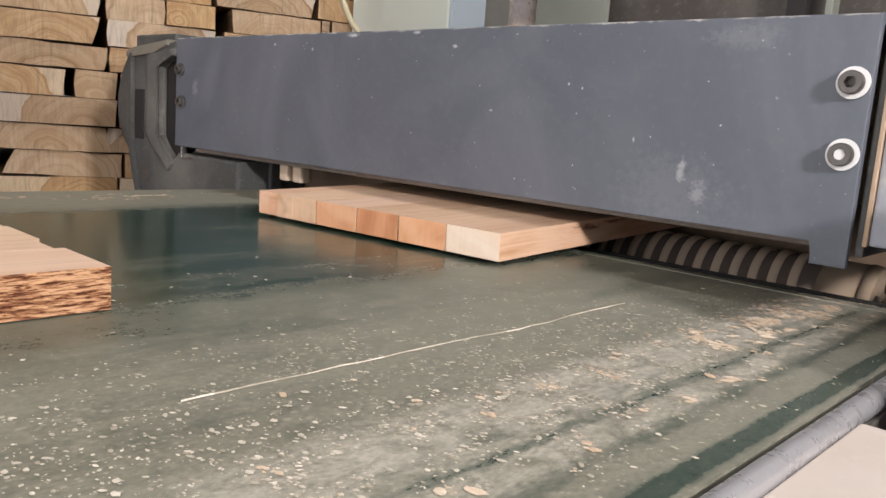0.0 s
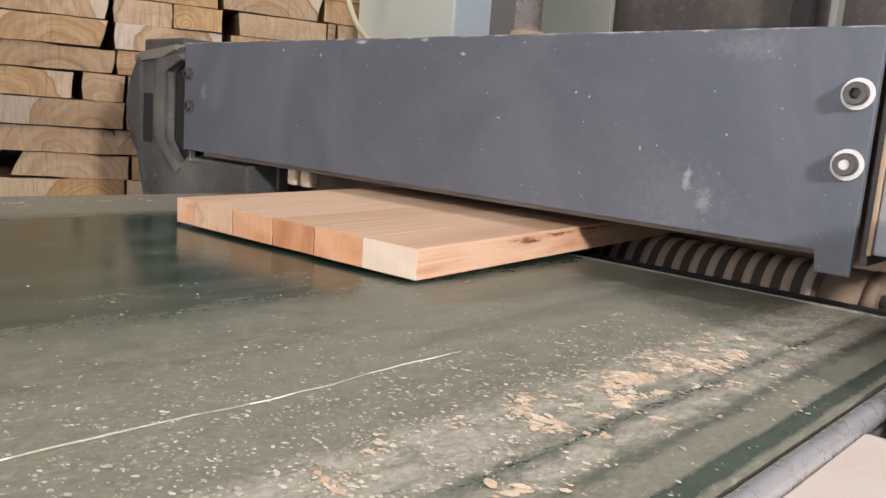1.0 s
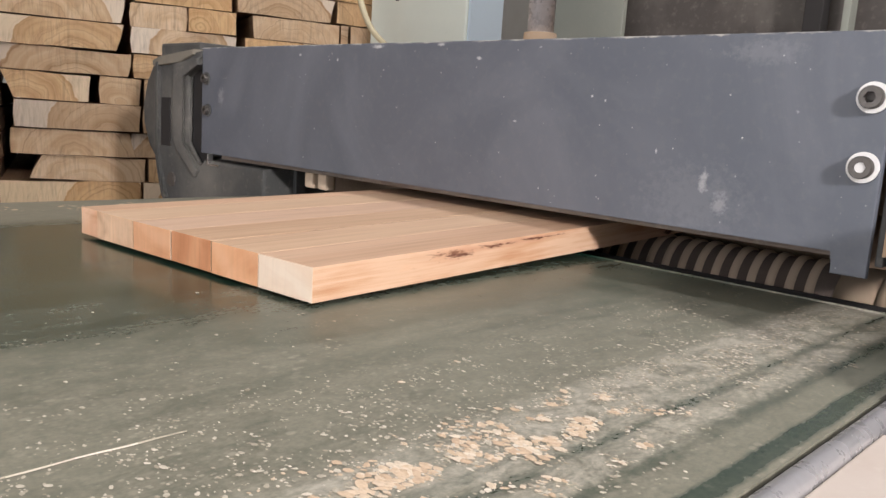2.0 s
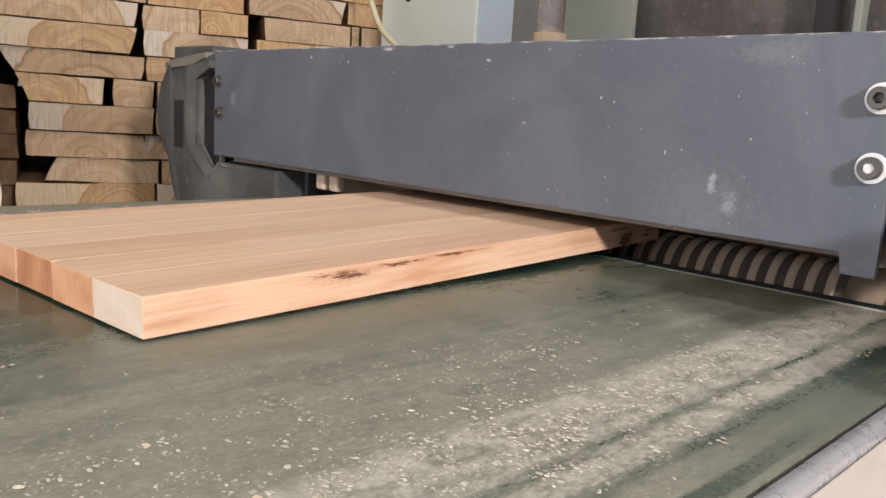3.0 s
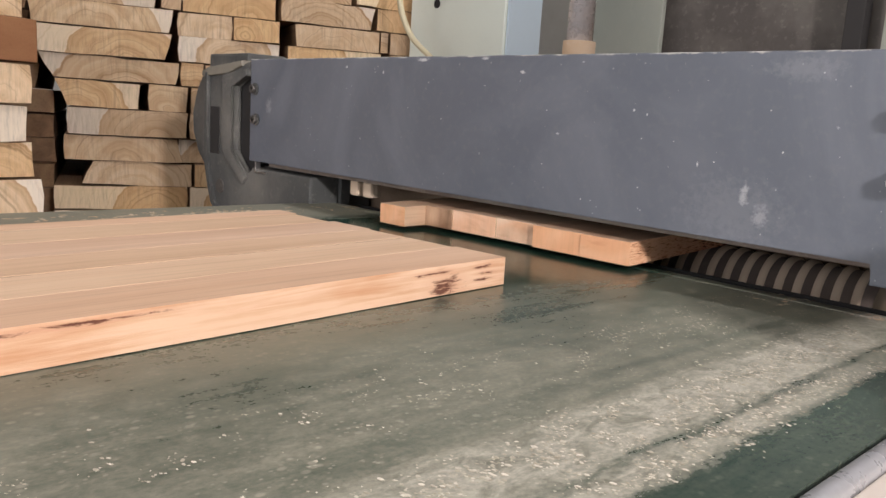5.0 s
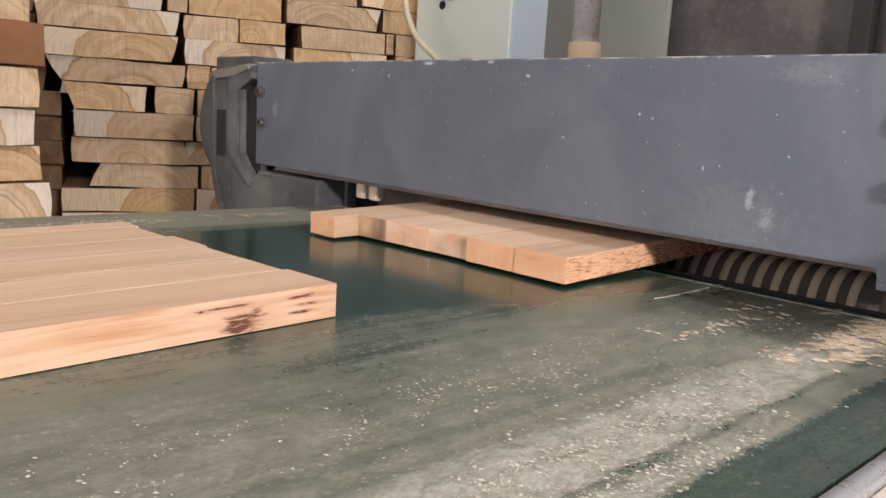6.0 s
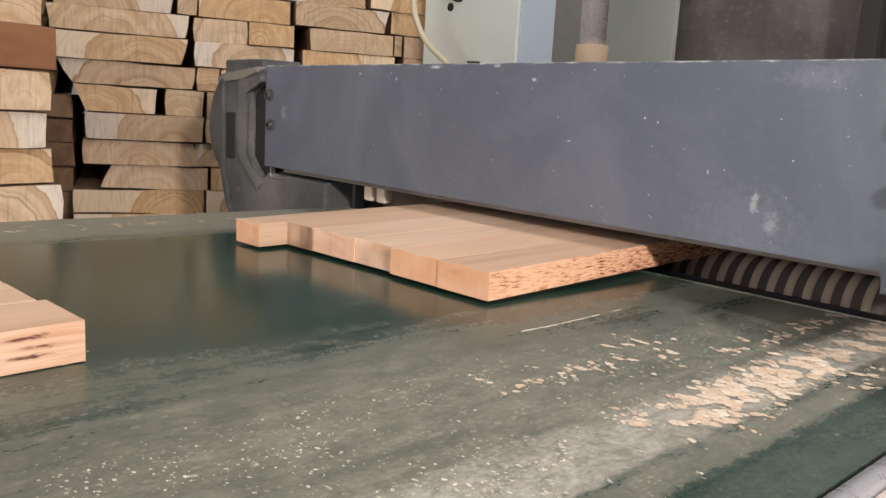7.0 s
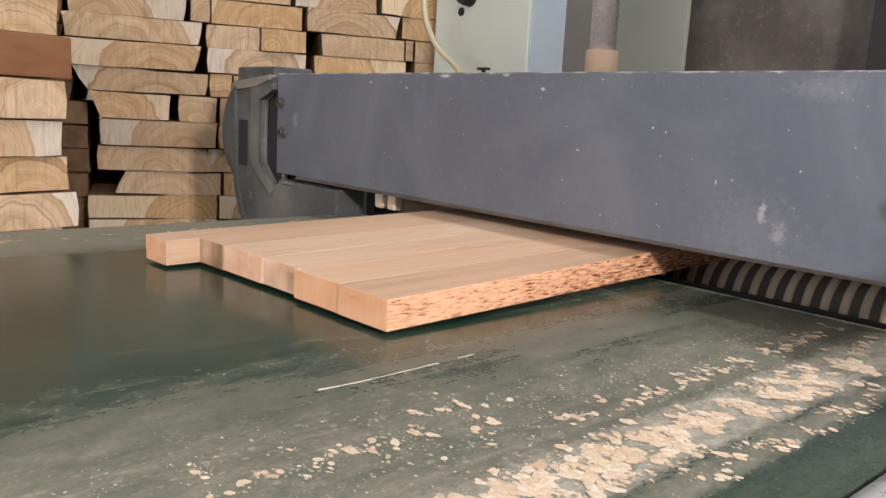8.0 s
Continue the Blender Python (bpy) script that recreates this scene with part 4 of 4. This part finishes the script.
BELT_THING, BELT_RUNS = conveyor_belt()


# ---- glued panels ----
THICK = 0.0212


def strip_mesh(w, length, start, torn):
    """One lamella of a panel: its front end at y = start, running to +y; ends, long faces, torn edge."""
    bm = boxed(0, w, start, length, 0, THICK, 0.0003)
    bm.faces.ensure_lookup_table()
    for f in bm.faces:
        n, c = f.normal, f.calc_center_median()
        if abs(n.y) > 0.8:
            f.material_index = 1
        elif torn and n.x > 0.8:
            f.material_index = 2
    return bm


def glue_material():
    """Dark resin in an open joint, broken along its length."""
    m = Mat("dark_glue_joint", 0.7, 0, 0.3)
    n = m.noise(m.coord((3, 26, 3), wander=True), 1.0, 4, 0.65)
    return m.color(m.ramp(n, [(0.46, (0.055, 0.025, 0.014)), (0.56, (0.48, 0.31, 0.21))])).m


GLUE = glue_material()


def glued_panel(label, x_right, widths, starts, length, seed, edge, ends, gaps):
    """Lamellas from right to left; the thing's origin is its front right foot."""
    rng = random.Random(seed)
    top = empty("glued_panel", x_right, 0, ZB, label, "wood panel", "panels on the conveyor")
    x = 0.0
    for k, w in enumerate(widths):
        gap = gaps.get(k, 0.0003)
        bm = strip_mesh(w - gap, length - (rng.uniform(0, 0.008) if k else 0), starts[k], k == 0)
        ob = part("lamella", bm, PANEL_SIDE, top, mats=(ends[k % len(ends)], edge))
        x -= w
        ob.matrix_basis = pose(x, 0, 0)
        if gap >= 0.001:
            joint = part("glue_joint", boxed(w - gap + 0.0001, w - 0.0001, max(starts[k], starts[k - 1]) + 0.002, length - 0.01, 0.001, THICK - 0.0003), GLUE, top, "dark broken glue joint")
            joint.matrix_basis = pose(x, 0, 0)
        ob.scale.z = 1.0 + rng.uniform(-0.004, 0.004)
    return top


PANEL_A = glued_panel("freshly planed glued wood panel with one pale end strip", -0.197, (0.051, 0.050, 0.049, 0.051, 0.055, 0.028),
                      (0.0, 0.0, 0.0005, 0.0, 0.0, 0.001), 0.54, 3, EDGE_A, (PALE_END, PEACH_END, RED_END, PEACH_END, FIGURED_END, ROSE_END), {1: 0.0006, 2: 0.0018, 3: 0.0010, 4: 0.0010})
PANEL_B = glued_panel("glued wood panel with staggered strip ends and torn edge", -0.203, (0.0525, 0.0555, 0.050, 0.060, 0.041, 0.040),
                      (0.0, 0.001, 0.0055, 0.0045, 0.0035, -0.027), 0.56, 8, EDGE_B, (PEACH_END, PEACH_END, FIGURED_END, ROSE_END, BROWN_END, PEACH_END), {1: 0.0007, 2: 0.0016, 4: 0.0006})
PANEL_O = glued_panel("glued wood panel with a charred dark fibrous edge", -0.207, (0.056, 0.031, 0.05, 0.058, 0.05, 0.05),
                      (0.0, 0.002, 0.0, 0.003, 0.0, 0.0), 0.54, 12, EDGE_O, (PEACH_END, ROSE_END), {})


# ---- stacked planks ----
def plank(name, u0, u1, z0, z1, skew0, skew1, depth, rng, label, group, end=None):
    """A rough plank with waney edges, its end facing -y of its own space, with pale sapwood at one side or both."""
    bm = bmesh.new()
    w, h = (u1 - u0), (z1 - z0)
    j = [rng.uniform(-0.0016, 0.0010) for _ in range(4)]
    n = max(2, int(w / 0.03))
    low = [(-w / 2 + skew0 + (w - skew0 - skew1) * k / n, (j[0] if k < n / 2 else j[1]) + rng.uniform(-0.0006, 0.0006)) for k in range(n + 1)]
    top = [(w / 2 - w * k / n, h + (j[2] if k < n / 2 else j[3]) + rng.uniform(-0.0006, 0.0006)) for k in range(n + 1)]
    mid0, mid1 = rng.uniform(-0.003, 0.003), rng.uniform(-0.003, 0.003)
    prism(bm, low + [(w / 2 - skew1 / 2 + mid1, h / 2)] + top + [(-w / 2 + skew0 / 2 + mid0, h / 2)], 0, depth, bevel=0.0010)
    bm.normal_update()
    for f in bm.faces:
        if abs(f.normal.y) > 0.8:
            f.material_index = 1
    ob = part(name, bm, PLANK_SIDE, mats=(end or PLANK_END,))
    return tagged(ob, label, "plank", group)


STACK = pose(-1.4, 0.15, 0, 0, 0, 90 - 20)


def stack_row(rng, at, z0, z1, cells, group, end=None):
    for u0, u1, s0, s1 in cells:
        back = rng.uniform(-0.008, 0.008)
        ob = plank("sawn_plank", u0, u1, z0 + 0.0012, z1 - 0.0012, s0, s1, 0.9, rng, "rough sawn plank with growth rings on its end, stacked", group, end)
        ob.matrix_basis = at @ pose((u0 + u1) / 2, 0.004 + back, z0 + 0.0012)


def main_stack():
    rng = random.Random(2)
    g = "planks of the big stack"
    rows = (
        (0.793, 0.842, ((-0.160, 0.030, -0.022, 0.0), (0.034, 0.12, 0, 0.02), (0.124, 0.30, 0, 0), (0.304, 0.50, 0, 0))),
        (0.842, 0.893, ((-0.212, -0.001, 0.0, -0.012), (0.003, 0.07, 0, 0), (0.075, 0.28, 0.01, 0), (0.285, 0.50, 0, 0))),
        (0.893, 0.946, ((-0.205, 0.020, 0.0, 0.004), (0.024, 0.20, 0, 0), (0.205, 0.37, 0, 0.01), (0.375, 0.50, 0, 0))),
        (0.946, 1.000, ((-0.228, -0.072, 0.022, 0.004), (-0.056, 0.020, 0, 0.004), (0.025, 0.20, 0, 0), (0.204, 0.40, 0, 0), (0.404, 0.5, 0, 0))),
        (1.000, 1.048, ((-0.256, 0.002, 0.028, 0.006), (0.006, 0.05, 0, 0), (0.054, 0.22, 0, 0), (0.225, 0.46, 0, 0), (0.463, 0.5, 0, 0))),
        (1.048, 1.101, ((-0.270, -0.012, 0.004, 0.014), (0.002, 0.207, 0, 0), (0.222, 0.432, 0.004, 0), (0.452, 0.503, 0, 0))),
        (1.101, 1.149, ((-0.272, -0.010, 0.006, 0.008), (0.000, 0.106, 0, 0), (0.109, 0.204, 0, 0), (0.236, 0.425, 0.004, 0), (0.429, 0.448, 0, 0), (0.452, 0.505, 0, 0))),
        (1.149, 1.199, ((-0.262, -0.040, 0.004, 0.006), (-0.034, 0.004, 0, 0), (0.008, 0.196, 0, 0), (0.206, 0.414, 0, 0.01), (0.420, 0.505, 0, 0))),
        (1.199, 1.250, ((-0.27, -0.02, 0, 0.01), (-0.01, 0.17, 0, 0), (0.18, 0.36, 0, 0), (0.37, 0.5, 0, 0))),
    )
    for z0, z1, cells in rows:
        stack_row(rng, STACK, z0, z1, cells, g)
    z = 0.793
    while z > 0.06:
        z0 = z - 0.05
        stack_row(rng, STACK, z0, z, ((-0.232, 0.020, 0.0, 0.0), (0.024, 0.21, 0, 0), (0.215, 0.37, 0, 0), (0.375, 0.5, 0, 0)), g)
        z = z0
    sup = part("bearer", boxed(-0.24, 0.5, 0.05, 0.85, 0.0, z + 0.0012, 0.004), PLANK_SIDE)
    sup.matrix_basis = STACK.copy()
    tagged(sup, "thick timber bearer under the plank stack", "bearer")


def near_stack():
    rng = random.Random(4)
    at = pose(-1.089, -0.212, 0, 0, 0, 90 + 12)
    g = "planks of the small stack"
    levels = [k * 0.79 / 15 for k in range(16)] + [0.845, 0.898, 0.952, 1.011]
    edges = {16: 0.010, 17: 0.001, 18: -0.007, 19: -0.007}
    for n, (z0, z1) in enumerate(zip(levels, levels[1:])):
        e = edges.get(n + 1, rng.uniform(-0.012, 0.012))
        stack_row(rng, at, z0, z1, ((-0.21, e, 0, rng.uniform(-0.003, 0.004)), (-0.43, -0.214, 0, 0)), g, SAP_END)
    board = part("brown_board", boxed(-0.43, 0.004, 0.0, 0.9, 1.012, 1.0725, 0.002), BROWN_BOARD)
    board.matrix_basis = at @ pose(0, -0.004, 0)
    tagged(board, "smooth brown board lying in the plank stack", "board")
    for z0, z1 in ((1.0725, 1.126), (1.126, 1.18)):
        stack_row(rng, at, z0, z1, ((-0.24, -0.006, 0, 0.004), (-0.43, -0.244, 0, 0)), g)


def back_stack():
    """Darker planks lying behind the gap between the two stacks."""
    rng = random.Random(9)
    z = 0.0
    while z < 1.2:
        for u0, u1 in ((-0.50, -0.236 if z < 0.94 else -0.262 if z < 1.0 else -0.277), (-0.76, -0.505)):
            ob = plank("weathered_plank", u0, u1, z + 0.001, z + 0.0505, rng.uniform(-0.004, 0.01), rng.uniform(-0.004, 0.01), 0.7, rng,
                       "dark weathered plank deep in the stack", "planks of the back stack", PLANK_SIDE)
            ob.matrix_basis = STACK @ pose((u0 + u1) / 2, 0.12 + rng.uniform(0, 0.05), z + 0.001)
        z += 0.0515


main_stack()
near_stack()
back_stack()


# ---- small things ----
def hose():
    bm = bmesh.new()
    stops = [(-1.150, 0.50, 1.40), (-1.140, 0.50, 1.30), (-1.132, 0.50, 1.217), (-1.120, 0.50, 1.173), (-1.083, 0.50, 1.124), (-1.022, 0.50, 1.083), (-0.96, 0.48, 1.045), (-0.90, 0.45, 1.01)]
    pts = []
    for a, b, c, d in zip(stops[:-3], stops[1:-2], stops[2:-1], stops[3:]):
        for k in range(5):
            t = k / 5
            pts.append(tuple(0.5 * (2 * q + (r - p) * t + (2 * p - 5 * q + 4 * r - w) * t * t + (3 * q - p - 3 * r + w) * t ** 3) for p, q, r, w in zip(a, b, c, d)))
    ribbon(bm, pts, 0.006)
    ob = part("hose", bm, HOSE)
    tagged(ob, "thin yellowed hose hanging beside the cabinet", "hose")


hose()


def ceiling_lamp(x, y, z):
    top = empty("ceiling_lamp", x, y, z, "assumed long tube lamp hung from rods, out of view", "lamp", "ceiling lamps")
    part("lamp_body", boxed(-0.65, 0.65, -0.08, 0.08, 0.10, 0.16, 0.01), CABINET, top)
    for rx in (-0.5, 0.5):
        bm = bmesh.new()
        tube(bm, (rx, 0, 0.16), (rx, 0, 3.6 - z), 0.006, seg=8)
        part("rod", bm, DARK_PAINT, top)


ceiling_lamp(0.30, 0.40, 3.1)
# housing invented for the added front fill lamp
ceiling_lamp(0.55, -1.05, 1.80)


def assumed_work_lamp(eye, target):
    """An invented flood lamp on a floor stand, out of view, just behind the light that it carries."""
    top = empty("assumed_work_lamp", eye[0], eye[1], 0, "assumed black flood lamp on a steel floor stand, out of view", "lamp")
    aim = look((0, 0, eye[2]), (target[0] - eye[0], target[1] - eye[1], target[2]))
    bm = bmesh.new()
    box(bm, -0.12, 0.12, -0.10, 0.10, 0.03, 0.09, 0.008)
    for k in range(5):
        box(bm, -0.09 + k * 0.042, -0.08 + k * 0.042, -0.08, 0.08, 0.0905, 0.11, 0.001)
    part("lamp_head", bm, BLACK_GAP, top).matrix_basis = aim
    part("lens", boxed(-0.105, 0.105, -0.085, 0.085, 0.02, 0.0295, 0.002), LAMP_GLOW, top, "glowing lens").matrix_basis = aim
    back = aim @ Vector((0, 0, 0.115))
    bm = bmesh.new()
    tube(bm, (back.x, back.y, 0.02), (back.x, back.y, back.z + 0.02), 0.014)
    part("pole", bm, STEEL, top)
    bm = bmesh.new()
    tube(bm, (back.x, back.y, 0.0), (back.x, back.y, 0.02), 0.18, 0.17, seg=32)
    part("base_plate", bm, BLACK_GAP, top)


assumed_work_lamp((1.6, -0.76, 1.56), (-0.6, 0.0, 0.9))


# ---- what moves ----
def motions():
    # panels: fed slowly by the rollers, then taken along by the belt
    walk(PANEL_A, [(t, pose(x, y, ZB + dz, tip, 0, turn)) for t, x, y, dz, tip, turn in (
        (0.0, -0.197, -0.090, 0.003, 1.5, 3.6), (1.0, -0.197, -0.184, 0.003, 1.08, 3.7), (1.5, -0.197, -0.234, 0.003, 0.93, 3.8),
        (3.0, -0.190, -0.396, 0.0015, 0.75, 4.0), (3.5, -0.186, -0.452, 0.001, 0.25, 4.1), (3.7, -0.186, -0.475, 0.0005, 0.1, 4.1),
        (4.0, -0.186, -0.517, 0.0005, 0, 4.1), (4.5, -0.184, -0.595, 0.0005, 0, 4.1), (6.0, -0.183, -0.836, 0.0005, 0, 4.1),
        (6.5, -0.183, -0.913, 0.0005, 0, 4.1), (7.0, -0.183, -0.991, 0.0005, 0, 4.1), (8.0, -0.183, -1.147, 0.0005, 0, 4.1))])
    walk(PANEL_B, [(t, pose(x, y, ZB + dz, tip, 0, 2.2)) for t, x, y, dz, tip in (
        (0.0, -0.209, 0.530, 0.0095, 0), (3.0, -0.209, 0.235, 0.0095, 0), (4.0, -0.209, 0.118, 0.0095, 0), (4.5, -0.209, 0.062, 0.0070, 1.6),
        (6.0, -0.203, -0.094, 0.003, 1.5), (7.0, -0.203, -0.186, 0.003, 1.07), (8.0, -0.203, -0.284, 0.003, 0.82))])
    x = PANEL_O.location.x
    walk(PANEL_O, [(t, pose(x, -0.911 - BELT_SPEED * t, ZB + 0.0005)) for t in (0.0, 4.0, 8.0)])
    # belt pieces
    arc = NOSE_R * math.pi / 2
    for ob, s0 in BELT_RUNS:
        t_top, t_foot = (arc + SEG / 2 - s0) / BELT_SPEED, (-SEG - s0) / BELT_SPEED
        marks = {0.0, 8.0}
        for k in range(-1, 12):
            t = t_foot + (t_top - t_foot) * k / 10
            if 0 < t < 8:
                marks.add(round(t * 30) / 30)
        t_tail = (arc + NOSE_Y - TAIL_Y - s0) / BELT_SPEED
        for k in range(-2, 14):
            t = t_tail + (2 * arc / BELT_SPEED) * k / 10
            if 0 < t < 8:
                marks.add(round(t * 30) / 30)
        rows = []
        for t in sorted(marks):
            y, z, turn = belt_place(s0 + BELT_SPEED * t)
            rows.append((t, pose(0, y, z, turn, 0, 0)))
        walk(ob, rows)
    # the roller turns with the feed
    p = ROLLER.location.copy()
    walk(ROLLER, [(k * 0.4, pose(p.x, p.y, p.z, 80.0 * k, 0, 0)) for k in range(21)])


motions()
